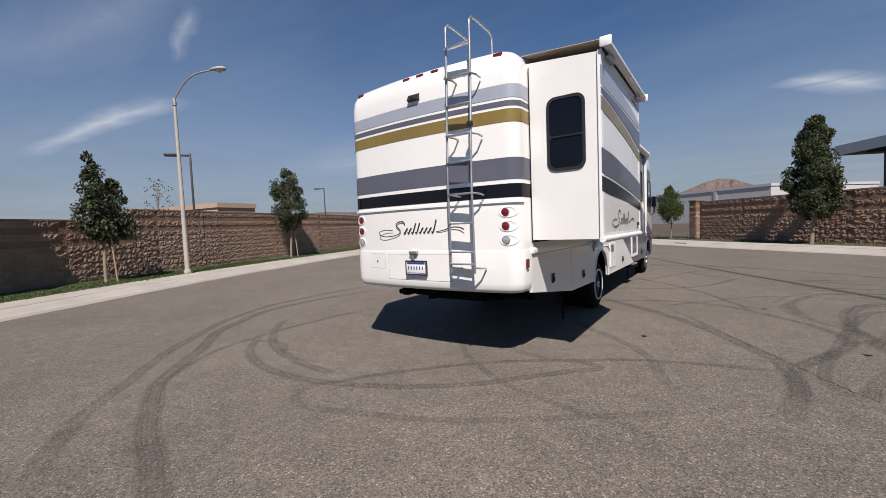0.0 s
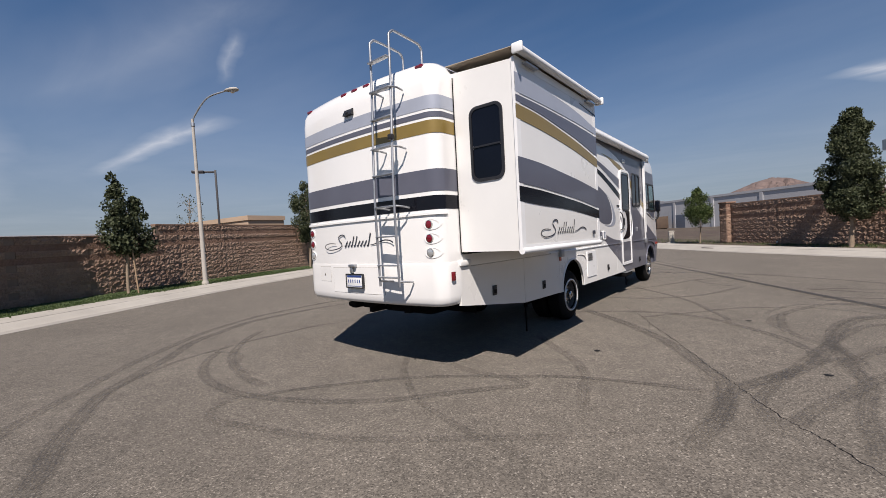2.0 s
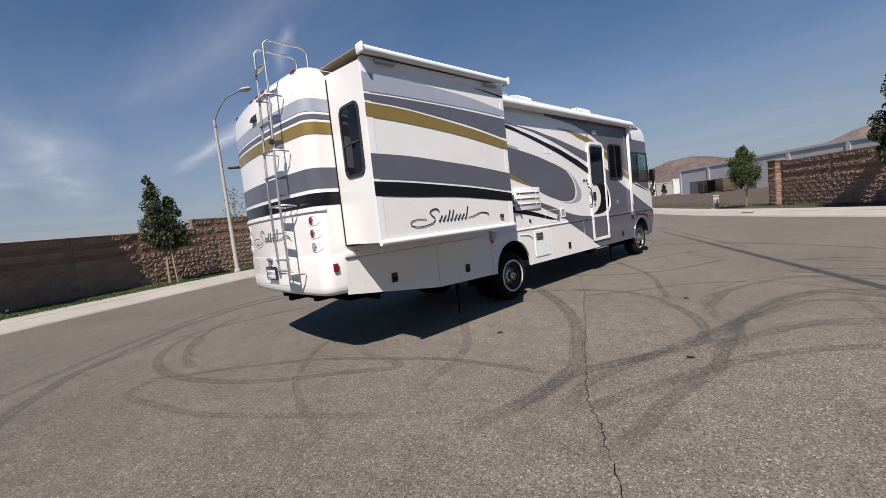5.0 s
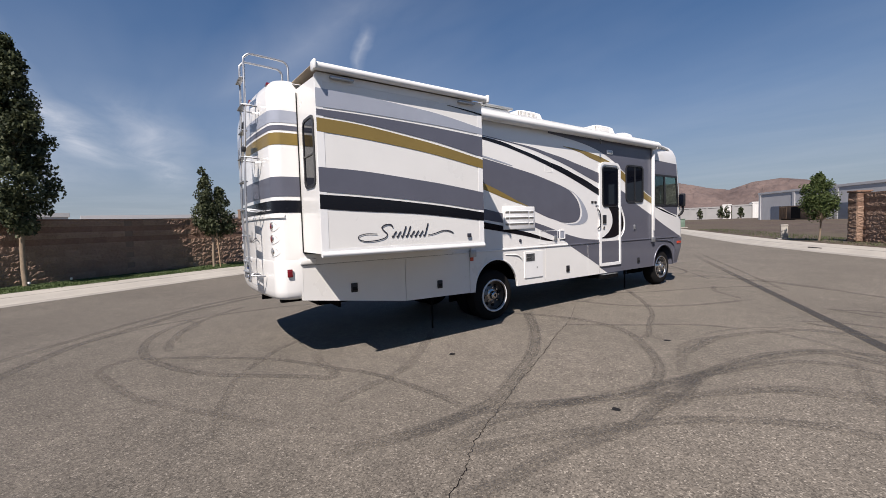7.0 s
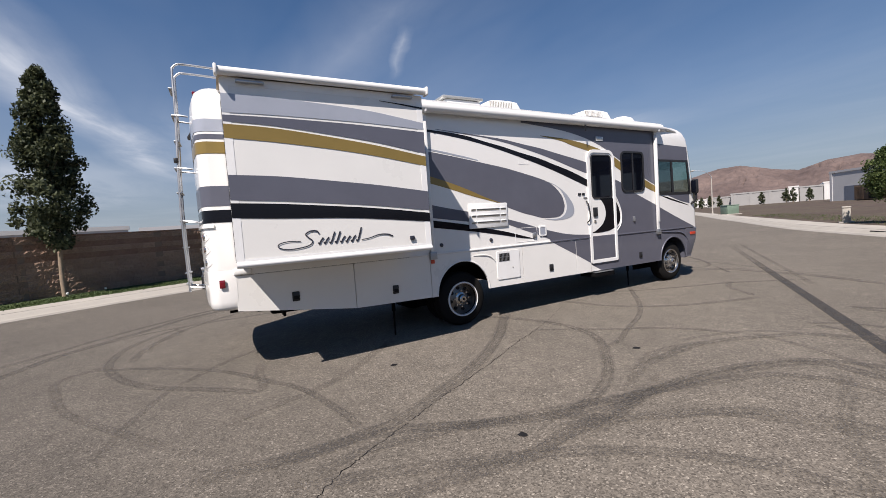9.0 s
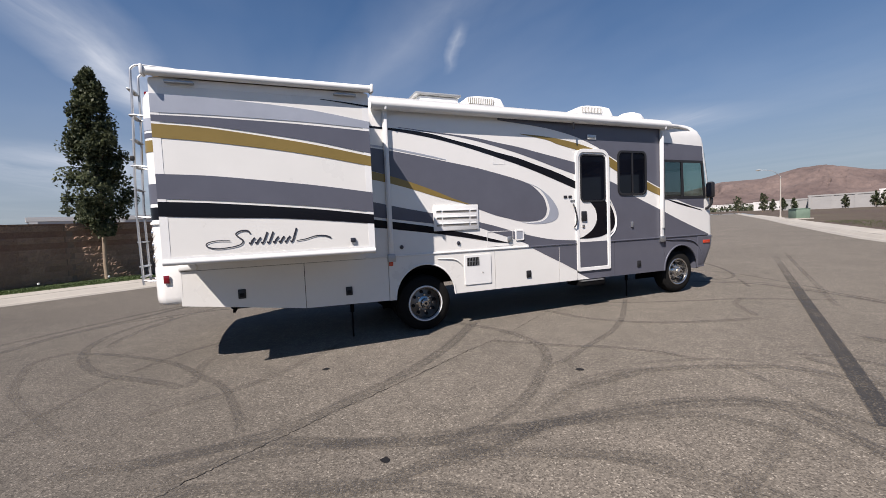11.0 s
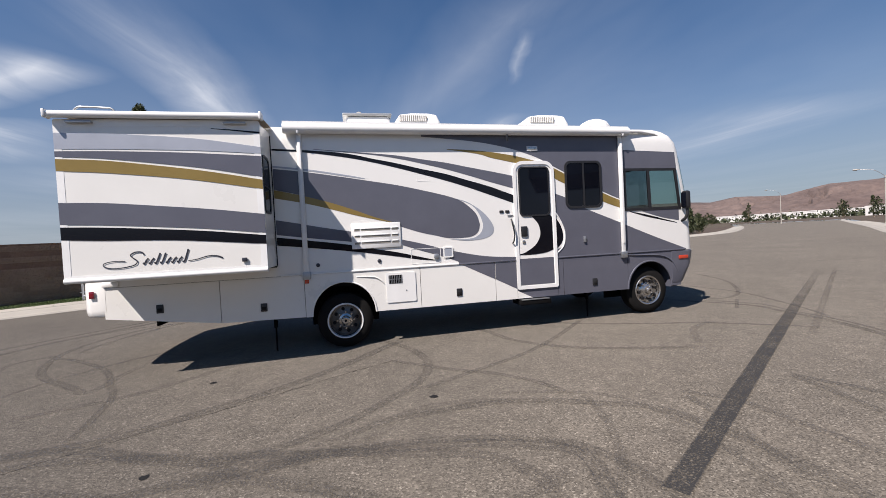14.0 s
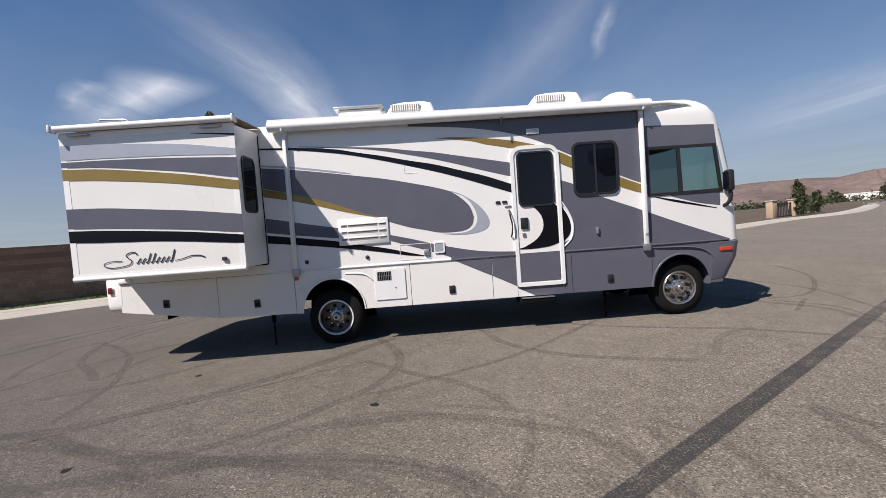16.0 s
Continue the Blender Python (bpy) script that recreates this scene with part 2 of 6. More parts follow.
WHITE = worn("white_gelcoat", (0.80, 0.79, 0.755), 0.22, coat=0.5, vary=0.025, scale=1.2, fine=25)
PANEL_WHITE = worn("white_panel_paint", (0.76, 0.75, 0.71), 0.3, coat=0.3, vary=0.03, scale=1.5, fine=30)
SLATE = worn("slate_grey_metallic_paint", (0.112, 0.115, 0.143), 0.34, metal=0.1, coat=0.25, vary=0.06, fine=300)
SILVER = worn("silver_grey_metallic_paint", (0.37, 0.395, 0.45), 0.34, metal=0.15, coat=0.3, vary=0.06, fine=300)
BLACK = worn("black_gloss_paint", (0.006, 0.006, 0.009), 0.16, vary=0.1)
BLACK.node_tree.nodes["Principled BSDF"].inputs["Specular IOR Level"].default_value = 0.3
for painted in (SLATE, SILVER):
    painted.node_tree.nodes["Principled BSDF"].inputs["Specular IOR Level"].default_value = 0.3
GOLD = worn("old_gold_metallic_paint", (0.255, 0.175, 0.045), 0.34, metal=0.2, coat=0.3, vary=0.07, fine=300)
EMBLEM = worn("dark_grey_vinyl", (0.03, 0.032, 0.045), 0.4, vary=0.08)
TRIM = worn("white_moulded_trim", (0.78, 0.78, 0.76), 0.35, vary=0.04)
RUBBER = worn("black_rubber", (0.016, 0.016, 0.017), 0.7, vary=0.2)
TYRE = worn("dusty_tyre_rubber", (0.012, 0.0115, 0.011), 0.85, vary=0.3, bump=0.003)
CHROME = worn("polished_steel", (0.54, 0.52, 0.49), 0.22, metal=0.9, vary=0.08)
ALUMINIUM = worn("brushed_aluminium", (0.44, 0.45, 0.46), 0.45, metal=0.85, vary=0.08)
CHASSIS = worn("black_chassis", (0.005, 0.005, 0.0055), 0.9, vary=0.3)
PLASTIC = worn("black_plastic", (0.018, 0.018, 0.02), 0.42, vary=0.15)
DARK_GLASS = glass_material("dark_tinted_glass", (0.004, 0.005, 0.009))
for matt in (CHASSIS, TYRE, RUBBER):
    matt.node_tree.nodes["Principled BSDF"].inputs["Specular IOR Level"].default_value = 0.12


def clear_glass(name, tint):
    mat, n, l, bsdf = material(name, 0.02)
    clear = n.new("ShaderNodeBsdfTransparent")
    clear.inputs["Color"].default_value = (*tint, 1)
    shine = n.new("ShaderNodeBsdfGlossy")
    shine.inputs["Roughness"].default_value = 0.02
    facing = n.new("ShaderNodeLayerWeight")
    facing.inputs["Blend"].default_value = 0.5
    steep = n.new("ShaderNodeMath")
    steep.operation = "POWER"
    steep.inputs[1].default_value = 5.0
    l.new(facing.outputs["Facing"], steep.inputs[0])
    gloss = n.new("ShaderNodeMath")
    gloss.operation = "MULTIPLY_ADD"
    gloss.inputs[1].default_value, gloss.inputs[2].default_value = 0.9, 0.04
    l.new(steep.outputs[0], gloss.inputs[0])
    mix = n.new("ShaderNodeMixShader")
    l.new(gloss.outputs[0], mix.inputs[0])
    l.new(clear.outputs[0], mix.inputs[1])
    l.new(shine.outputs[0], mix.inputs[2])
    l.new(mix.outputs[0], n["Material Output"].inputs["Surface"])
    return mat


CAB_GLASS = clear_glass("green_tinted_glass", (0.66, 0.75, 0.725))
SMOKED_GLASS = clear_glass("smoked_glass", (0.42, 0.48, 0.49))
UPHOLSTERY = worn("grey_upholstery", (0.16, 0.15, 0.145), 0.9, vary=0.15, fine=80)
RED_LENS = worn("red_lens", (0.16, 0.005, 0.011), 0.15, coat=1.0, vary=0.1)
AMBER_LENS = worn("amber_lens", (0.50, 0.05, 0.022), 0.2, coat=1.0, vary=0.1)
RIM_GREY = worn("dull_steel_dish", (0.24, 0.225, 0.21), 0.4, metal=0.8, vary=0.3)
CLEAR_LENS = worn("clear_lens", (0.55, 0.56, 0.55), 0.15, metal=0.5, vary=0.1)
FABRIC = worn("tan_awning_fabric", (0.42, 0.35, 0.27), 0.9, vary=0.08, fine=200)
ROLLER = worn("blue_grey_roller_door", (0.12, 0.14, 0.18), 0.6, vary=0.15)
PLATE_BLUE = worn("blue_print", (0.03, 0.06, 0.22), 0.4, vary=0.05)
ASPHALT = asphalt_material()
MARK = rubber_mark_material("tyre_rubber_mark", 0.9)
MARK_STRONG = rubber_mark_material("heavy_tyre_rubber_mark", 1.08)
MARK_FAINT = rubber_mark_material("faint_tyre_rubber_mark", 0.62)
MARK_DARK = rubber_mark_material("dark_tyre_rubber_mark", 2.3, 0.026, True)
CONCRETE = worn("pale_concrete", (0.36, 0.335, 0.29), 0.9, vary=0.14, scale=0.8, fine=45, bump=0.004)
GUTTER = worn("worn_gutter_concrete", (0.30, 0.28, 0.245), 0.9, vary=0.18, scale=1.1, fine=45, bump=0.004)
EARTH = ground_material()
LAWN = worn("lawn_soil", (0.05, 0.075, 0.022), 0.95, vary=0.4, scale=2.0, fine=30)
GRASS = leaf_material("grass_blade", (0.02, 0.04, 0.01), (0.085, 0.115, 0.035))
LEAF = leaf_material("dark_leaf", (0.018, 0.027, 0.013), (0.12, 0.135, 0.068))
LEAF_LIGHT = leaf_material("light_leaf", (0.03, 0.052, 0.016), (0.13, 0.165, 0.055))
BARK = worn("pale_bark", (0.24, 0.185, 0.13), 0.9, vary=0.3, scale=8, fine=50, bump=0.01)
STAKE = worn("wooden_stake", (0.30, 0.21, 0.13), 0.85, vary=0.25, scale=10)
BLOCK = block_material("split_face_block", ((0.255, 0.168, 0.122), (0.29, 0.198, 0.145), (0.335, 0.232, 0.17)))
BAND = block_material("smooth_brown_block", ((0.205, 0.124, 0.089), (0.225, 0.138, 0.097), (0.245, 0.152, 0.107)))
MORTAR = worn("mortar", (0.19, 0.135, 0.10), 0.95, vary=0.15)
POLE = worn("cast_concrete_pole", (0.40, 0.37, 0.325), 0.8, vary=0.1, fine=120)
RUST = worn("rusty_brown_steel", (0.085, 0.056, 0.037), 0.8, vary=0.35, scale=1.5, fine=12)
DARK_STEEL = worn("dark_painted_steel", (0.03, 0.028, 0.03), 0.5, vary=0.15)
STUCCO = worn("white_stucco", (0.62, 0.61, 0.585), 0.9, vary=0.06, scale=0.3)
# direct sun on the row is offset in this darker copy of GREY_STUCCO
SUNLIT_ROW_STUCCO = worn("sunlit_row_grey_stucco", (0.31, 0.305, 0.295), 0.9, vary=0.08, scale=0.3)
GREY_STUCCO = worn("grey_stucco", (0.46, 0.46, 0.465), 0.9, vary=0.06, scale=0.3)
TAN_STUCCO = worn("tan_stucco", (0.40, 0.29, 0.20), 0.9, vary=0.1, scale=0.4)
GREEN_PAINT = worn("green_utility_paint", (0.14, 0.20, 0.15), 0.6, vary=0.12)
HILL = hill_material()


# ---- mesh helpers ----
def part(name, bm, mat, parent, label=""):
    me = bpy.data.meshes.new(name)
    bm.normal_update()
    bm.to_mesh(me)
    bm.free()
    me.materials.append(mat)
    ob = new(name, me)
    ob.parent = parent
    if label:
        ob["label"] = label
    return ob


def thing(name, label, category, at=(0, 0, 0), turn=0.0, group="", kind=""):
    ob = new(name)
    ob.empty_display_size = 0.2
    ob.matrix_world = pose(*at, 0, 0, turn)
    return tagged(ob, label, category, group, kind)


def structure(name, bm, mat, label="", smooth=False):
    me = bpy.data.meshes.new(name)
    bm.normal_update()
    bm.to_mesh(me)
    bm.free()
    me.materials.append(mat)
    return tagged(new(name, me), label, name.replace("_", " "), kind="structure")


def shade(bm, angle=35):
    for f in bm.faces:
        f.smooth = True
    bm.normal_update()
    for e in bm.edges:
        if len(e.link_faces) != 2 or e.calc_face_angle(0) > radians(angle):
            e.smooth = False
    return bm


def box(x0, x1, y0, y1, z0, z1, bevel=0.0, bm=None, segments=2):
    own = bmesh.new()
    bmesh.ops.create_cube(own, size=1, matrix=Matrix.Translation(((x0 + x1) / 2, (y0 + y1) / 2, (z0 + z1) / 2)) @ Matrix.Diagonal((abs(x1 - x0), abs(y1 - y0), abs(z1 - z0), 1)))
    if bevel:
        bmesh.ops.bevel(own, geom=list(own.edges), offset=bevel, segments=segments, affect="EDGES", profile=0.5)
        shade(own)
    return joined(bm, own)


def joined(bm, own):
    if bm is None:
        return own
    me = bpy.data.meshes.new("tmp")
    own.to_mesh(me)
    own.free()
    bm.from_mesh(me)
    bpy.data.meshes.remove(me)
    return bm


def prism(outline, axis, lo, hi, bm=None):
    """A flat outline drawn out along an axis: x takes (y, z) pairs, y takes (x, z), z takes (x, y)."""
    own = bmesh.new()
    def at(p, d):
        return {"x": (d, p[0], p[1]), "y": (p[0], d, p[1]), "z": (p[0], p[1], d)}[axis]
    a = [own.verts.new(at(p, lo)) for p in outline]
    b = [own.verts.new(at(p, hi)) for p in outline]
    own.faces.new(a), own.faces.new(b)
    for i in range(len(a)):
        own.faces.new((a[i - 1], a[i], b[i], b[i - 1]))
    bmesh.ops.recalc_face_normals(own, faces=list(own.faces))
    return joined(bm, own)


def curve(points, n=8):
    """A smooth line through the given points."""
    p = [Vector(q) for q in points]
    p = [p[0] * 2 - p[1]] + p + [p[-1] * 2 - p[-2]]
    out = []
    for i in range(1, len(p) - 2):
        for k in range(n):
            t = k / n
            out.append(0.5 * (2 * p[i] + (p[i + 1] - p[i - 1]) * t + (2 * p[i - 1] - 5 * p[i] + 4 * p[i + 1] - p[i + 2]) * t * t + (3 * p[i] - p[i - 1] - 3 * p[i + 1] + p[i + 2]) * t ** 3))
    out.append(p[-2])
    return out


def tube(points, radius, sides=10, bm=None, end=None):
    """A round bar along a line of points; end: another radius at its end."""
    own = bmesh.new()
    p = [Vector(q) for q in points]
    rings = []
    up = Vector((0.13, 0.21, 0.97))
    for i, q in enumerate(p):
        d = (p[min(i + 1, len(p) - 1)] - p[max(i - 1, 0)]).normalized()
        a = d.cross(up)
        if a.length < 0.05:
            a = d.cross(Vector((1, 0, 0)))
        a.normalize()
        b = d.cross(a)
        up = a.cross(d) if i else up
        r = radius + ((end if end is not None else radius) - radius) * i / max(1, len(p) - 1)
        rings.append([own.verts.new(q + r * (math.cos(t) * a + math.sin(t) * b)) for t in (2 * math.pi * k / sides for k in range(sides))])
    for r0, r1 in zip(rings, rings[1:]):
        for k in range(sides):
            own.faces.new((r0[k - 1], r0[k], r1[k], r1[k - 1]))
    own.faces.new(rings[0]), own.faces.new(rings[-1])
    bmesh.ops.recalc_face_normals(own, faces=list(own.faces))
    shade(own, 50)
    return joined(bm, own)


def spin(profile, axis_at, axis="x", sides=32, bm=None, ring=False):
    """A turned form: profile pairs of (distance along the axis, radius)."""
    own = bmesh.new()
    rings = []
    for d, r in profile:
        loop = []
        for k in range(sides):
            c, s = r * math.cos(2 * math.pi * k / sides), r * math.sin(2 * math.pi * k / sides)
            off = {"x": (d, c, s), "y": (c, d, s), "z": (c, s, d)}[axis]
            loop.append(own.verts.new(Vector(axis_at) + Vector(off)))
        rings.append(loop)
    for r0, r1 in zip(rings, rings[1:]):
        for k in range(sides):
            own.faces.new((r0[k - 1], r0[k], r1[k], r1[k - 1]))
    if not ring:
        own.faces.new(rings[0]), own.faces.new(rings[-1])
    bmesh.ops.remove_doubles(own, verts=list(own.verts), dist=1e-5)
    bmesh.ops.recalc_face_normals(own, faces=list(own.faces))
    shade(own, 35)
    return joined(bm, own)


def loft(rings, bm=None, caps=True, angle=40):
    own = bmesh.new()
    made = [[own.verts.new(v) for v in ring] for ring in rings]
    for a, b in zip(made, made[1:]):
        for k in range(len(a)):
            own.faces.new((a[k - 1], a[k], b[k], b[k - 1]))
    if caps:
        own.faces.new(made[0]), own.faces.new(made[-1])
    bmesh.ops.recalc_face_normals(own, faces=list(own.faces))
    shade(own, angle)
    return joined(bm, own)


def rounded(x0, x1, y0, y1, r, n=5):
    """The outline of a rectangle with rounded corners; r one radius, or four from the lower left round."""
    r = [r] * 4 if isinstance(r, (int, float)) else r
    out = []
    for (cx, cy, a), q in zip(((x0, y0, 180), (x1, y0, 270), (x1, y1, 0), (x0, y1, 90)), r):
        mx, my = (cx + q if cx == x0 else cx - q), (cy + q if cy == y0 else cy - q)
        for k in range(n + 1):
            t = radians(a + 90 * k / n)
            out.append((mx + q * math.cos(t), my + q * math.sin(t)))
    return out


def frame_ring(outer, inner, axis, lo, hi, bm=None):
    """A flat frame between two outlines with the same number of points."""
    own = bmesh.new()
    def at(p, d):
        return {"x": (d, p[0], p[1]), "y": (p[0], d, p[1]), "z": (p[0], p[1], d)}[axis]
    loops = [[own.verts.new(at(p, d)) for p in line] for line, d in ((outer, lo), (outer, hi), (inner, hi), (inner, lo))]
    for a, b in zip(loops, loops[1:] + loops[:1]):
        for k in range(len(a)):
            own.faces.new((a[k - 1], a[k], b[k], b[k - 1]))
    bmesh.ops.recalc_face_normals(own, faces=list(own.faces))
    return joined(bm, own)


def swept(path, profile, bm=None):
    """A profile of (outward, up) pairs swept along a plan line; outward is to the right of the way along it."""
    own = bmesh.new()
    p = [Vector(q) for q in path]
    rows = []
    for i, q in enumerate(p):
        d = (p[min(i + 1, len(p) - 1)] - p[max(i - 1, 0)]).normalized()
        out = Vector((d.y, -d.x))
        rows.append([own.verts.new((*(q + out * o), z)) for o, z in profile])
    for a, b in zip(rows, rows[1:]):
        for k in range(len(profile) - 1):
            own.faces.new((a[k], a[k + 1], b[k + 1], b[k]))
    bmesh.ops.recalc_face_normals(own, faces=list(own.faces))
    return joined(bm, own)


# ---- ground, road, kerb, pavement ----
KERB = curve([(-100, 118), (-64, 80), (-40, 51.5), (-33.4, 41), (-31.7, 36.3), (-28.6, 31.2), (-22.5, 22), (-18.2, 13), (-15.95, 6), (-14.9, 3.2), (-14.05, 0.75), (-12.7, -2.2), (-11.4, -4.7), (-10.2, -6.95), (-9.0, -8.95), (-7.75, -11),
              (-5.1, -14), (0, -16.6), (6, -16), (10.5, -11.5), (12.5, -5), (12.2, 2), (10.0, 8.0), (8.5, 9.5), (6.5, 11.4), (4.4, 13.3), (3.05, 14.6), (1.45, 16.1), (-0.35, 18.0), (-3.1, 21.1), (-5.2, 23.9), (-8.5, 28.6), (-12.0, 33.6), (-16.2, 39.6), (-27, 55.5), (-45, 81), (-68, 114)], 8)


def offset_line(line, far):
    out = []
    for i, q in enumerate(line):
        d = (line[min(i + 1, len(line) - 1)] - line[max(i - 1, 0)]).normalized()
        out.append(q + Vector((d.y, -d.x)) * far)
    return out


road_bm = bmesh.new()
road_bm.faces.new([road_bm.verts.new((q.x, q.y, 0)) for q in offset_line(KERB, -0.42)])
bmesh.ops.triangulate(road_bm, faces=list(road_bm.faces))
bmesh.ops.recalc_face_normals(road_bm, faces=list(road_bm.faces))
structure("road", road_bm, ASPHALT, "worn grey asphalt of a street's round end")

ground_bm = bmesh.new()
inner = [ground_bm.verts.new((q.x, q.y, 0.13)) for q in offset_line(KERB, 1.0)]
outer = [ground_bm.verts.new((4500 * math.cos(a), 4500 * math.sin(a), 0.13)) for a in (2 * math.pi * k / 32 for k in range(32))]
loops = [ground_bm.edges.new((ring[i - 1], ring[i])) for ring in (inner, outer) for i in range(len(ring))]
bmesh.ops.triangle_fill(ground_bm, use_beauty=True, edges=loops)
for f in ground_bm.faces:
    if f.normal.z < 0:
        f.normal_flip()
structure("ground", ground_bm, EARTH, "bare dry earth with sparse weeds")
structure("gutter", swept(KERB, [(-0.56, -0.02), (-0.56, 0.004), (-0.22, 0.012), (-0.22, -0.05)]), GUTTER, "pale worn concrete gutter along the kerb")
structure("kerb", swept(KERB, [(-0.22, -0.06), (-0.22, 0.014), (-0.14, 0.04), (-0.02, 0.115), (0.04, 0.142), (0.10, 0.151), (0.16, 0.152), (0.16, 0.0)]), CONCRETE, "pale concrete kerb")


def slab_run(line, o0, o1, z, width):
    """Pavement slabs, cut by joints, along a line."""
    a, b = offset_line(line, o0), offset_line(line, o1)
    out = []
    i = 0
    while i < len(line) - 1:
        j, run = i, 0.0
        while j < len(line) - 1 and run < width:
            run += (line[j + 1] - line[j]).length
            j += 1
        out.append([a[i], a[j], b[j], b[i]])
        i = j
    return out


dense = []
for p, q in zip(KERB, KERB[1:]):
    steps = max(1, int((q - p).length / 0.5))
    dense += [p.lerp(q, k / steps) for k in range(steps)]
dense.append(KERB[-1])
near_line = [q for q in dense if q.y < 78]
pavement = tagged(new("pavement"), "pale concrete pavement slabs beside the kerb", "pavement", kind="structure")
for a, b, c, d in slab_run(near_line, 0.165, 1.3, 0.15, 1.5):
    bm = bmesh.new()
    mid = (a + b + c + d) / 4
    ring = [mid + (v - mid) * 0.994 for v in (a, b, c, d)]
    lo, hi = [bm.verts.new((v.x, v.y, 0.05)) for v in ring], [bm.verts.new((v.x, v.y, 0.158)) for v in ring]
    bm.faces.new(hi)
    for k in range(4):
        bm.faces.new((lo[k - 1], lo[k], hi[k], hi[k - 1]))
    bmesh.ops.recalc_face_normals(bm, faces=list(bm.faces))
    part("slab", bm, CONCRETE, pavement)

west = [q for q in dense if q.x < -2 and q.y < 26 and (q.y < 12 or q.x < -12)]
lawn = structure("lawn_strip", swept(west, [(1.32, 0.10), (1.32, 0.165), (2.2, 0.18), (3.3, 0.19)]), LAWN, "narrow strip of lawn in front of the block wall")


def blades(name, line, o0, o1, count, z, height, mat, label, seed):
    rnd = np.random.default_rng(seed)
    a, b = offset_line(line, o0), offset_line(line, o1)
    verts, faces = [], []
    for k in range(count):
        i = rnd.integers(len(line))
        t = rnd.random()
        q = a[i] * (1 - t) + b[i] * t + Vector(rnd.normal(0, 0.2, 2))
        ang, h, w = rnd.random() * 6.28, height * (0.5 + rnd.random()), 0.008 + 0.01 * rnd.random()
        dx, dy = math.cos(ang) * w, math.sin(ang) * w
        lx, ly = rnd.normal(0, 0.3 * h, 2)
        n = len(verts)
        verts += [(q.x - dx, q.y - dy, z), (q.x + dx, q.y + dy, z), (q.x + lx, q.y + ly, z + h)]
        faces.append((n, n + 1, n + 2))
    me = bpy.data.meshes.new(name)
    me.from_pydata(verts, [], faces)
    me.materials.append(mat)
    return tagged(new(name, me), label, "grass", kind="stuff")


blades("grass", west, 1.36, 3.15, 34000, 0.165, 0.045, GRASS, "short green grass along the block wall", 3)
east = [q for q in dense if 10 < q.y < 40 and q.x > -18]
blades("weeds", east, 1.9, 4.5, 5000, 0.12, 0.09, LEAF_LIGHT, "dry weeds on bare earth behind the pavement", 4)

# ---- tyre marks and stains on the road ----
def ribbon(line, width, z=0.004, mat=MARK, label="dark curved tyre mark on asphalt"):
    p = curve(line, 10)
    bm = bmesh.new()
    uv = bm.loops.layers.uv.new("UVMap")
    rows = []
    for i, q in enumerate(p):
        d = (p[min(i + 1, len(p) - 1)] - p[max(i - 1, 0)]).normalized()
        out = Vector((d.y, -d.x)) * width / 2
        rows.append((bm.verts.new((*(q - out), z)), bm.verts.new((*(q + out), z)), i / (len(p) - 1)))
    for (a, b, s), (c, d, t) in zip(rows, rows[1:]):
        f = bm.faces.new((a, b, d, c))
        for lp, val in zip(f.loops, ((0, s), (1, s), (1, t), (0, t))):
            lp[uv].uv = val
    bmesh.ops.recalc_face_normals(bm, faces=list(bm.faces))
    ob = structure("tyre_mark", bm, mat, label)
    ob.visible_shadow = False
    ob["category"] = "tyre mark"
    return ob


LEVEL = [0.004]


def mark(points, width=0.24, mat=MARK):
    LEVEL[0] += 0.0004
    ribbon([Vector(q) for q in points], width * 0.74, LEVEL[0], mat)


mark([(-1.5, -6.91), (-2.22, -6.68), (-2.98, -6.25), (-3.5, -5.81), (-4.01, -5.4), (-4.48, -5.0), (-4.89, -4.54), (-5.4, -3.97), (-5.82, -3.34), (-6.14, -2.65), (-6.31, -1.94), (-6.28, 0.17), (-5.7, 2.42)], 0.27)
mark([(0.15, -6.61), (-1.0, -6.42), (-1.51, -6.26), (-2.0, -6.12), (-2.52, -5.91), (-3.18, -5.6), (-3.75, -5.11), (-4.22, -4.67), (-4.95, -4.1), (-5.36, -3.49), (-5.74, -2.81), (-5.83, -2.14), (-5.76, -1.15), (-5.34, 0.72)], 0.30, MARK_STRONG)
mark([(-3.01, -5.71), (-3.26, -5.49), (-3.58, -5.13), (-3.84, -4.74), (-3.96, -4.34), (-4.01, -3.91), (-4.07, -3.43), (-4.03, -2.94), (-4.02, -2.4), (-3.66, -1.45)], 0.14)
mark([(-4.74, -2.97), (-4.24, -3.53), (-3.6, -4.01), (-3.0, -4.28), (-2.28, -4.45), (-1.68, -4.48)], 0.2)
mark([(-4.09, -4.24), (-3.41, -4.02), (-2.79, -4.31), (-2.12, -4.34)], 0.12, MARK_FAINT)
mark([(-4.43, -3.55), (-3.95, -4.02), (-3.44, -4.44), (-2.77, -4.71), (-2.09, -4.77), (-1.54, -4.68), (-0.9, -4.44), (-0.31, -4.07), (0.11, -3.63), (0.48, -3.23), (0.67, -3.05), (0.52, -2.95), (-0.02, -2.95), (-0.61, -2.82)], 0.2)
mark([(-1.88, -4.93), (-1.57, -4.71), (-1.29, -4.31), (-0.93, -3.9), (-0.43, -3.42), (0.02, -3.11), (0.42, -2.9), (0.81, -2.67), (1.15, -2.54), (1.6, -2.44), (1.89, -2.38), (2.32, -2.35)], 0.14, MARK_STRONG)
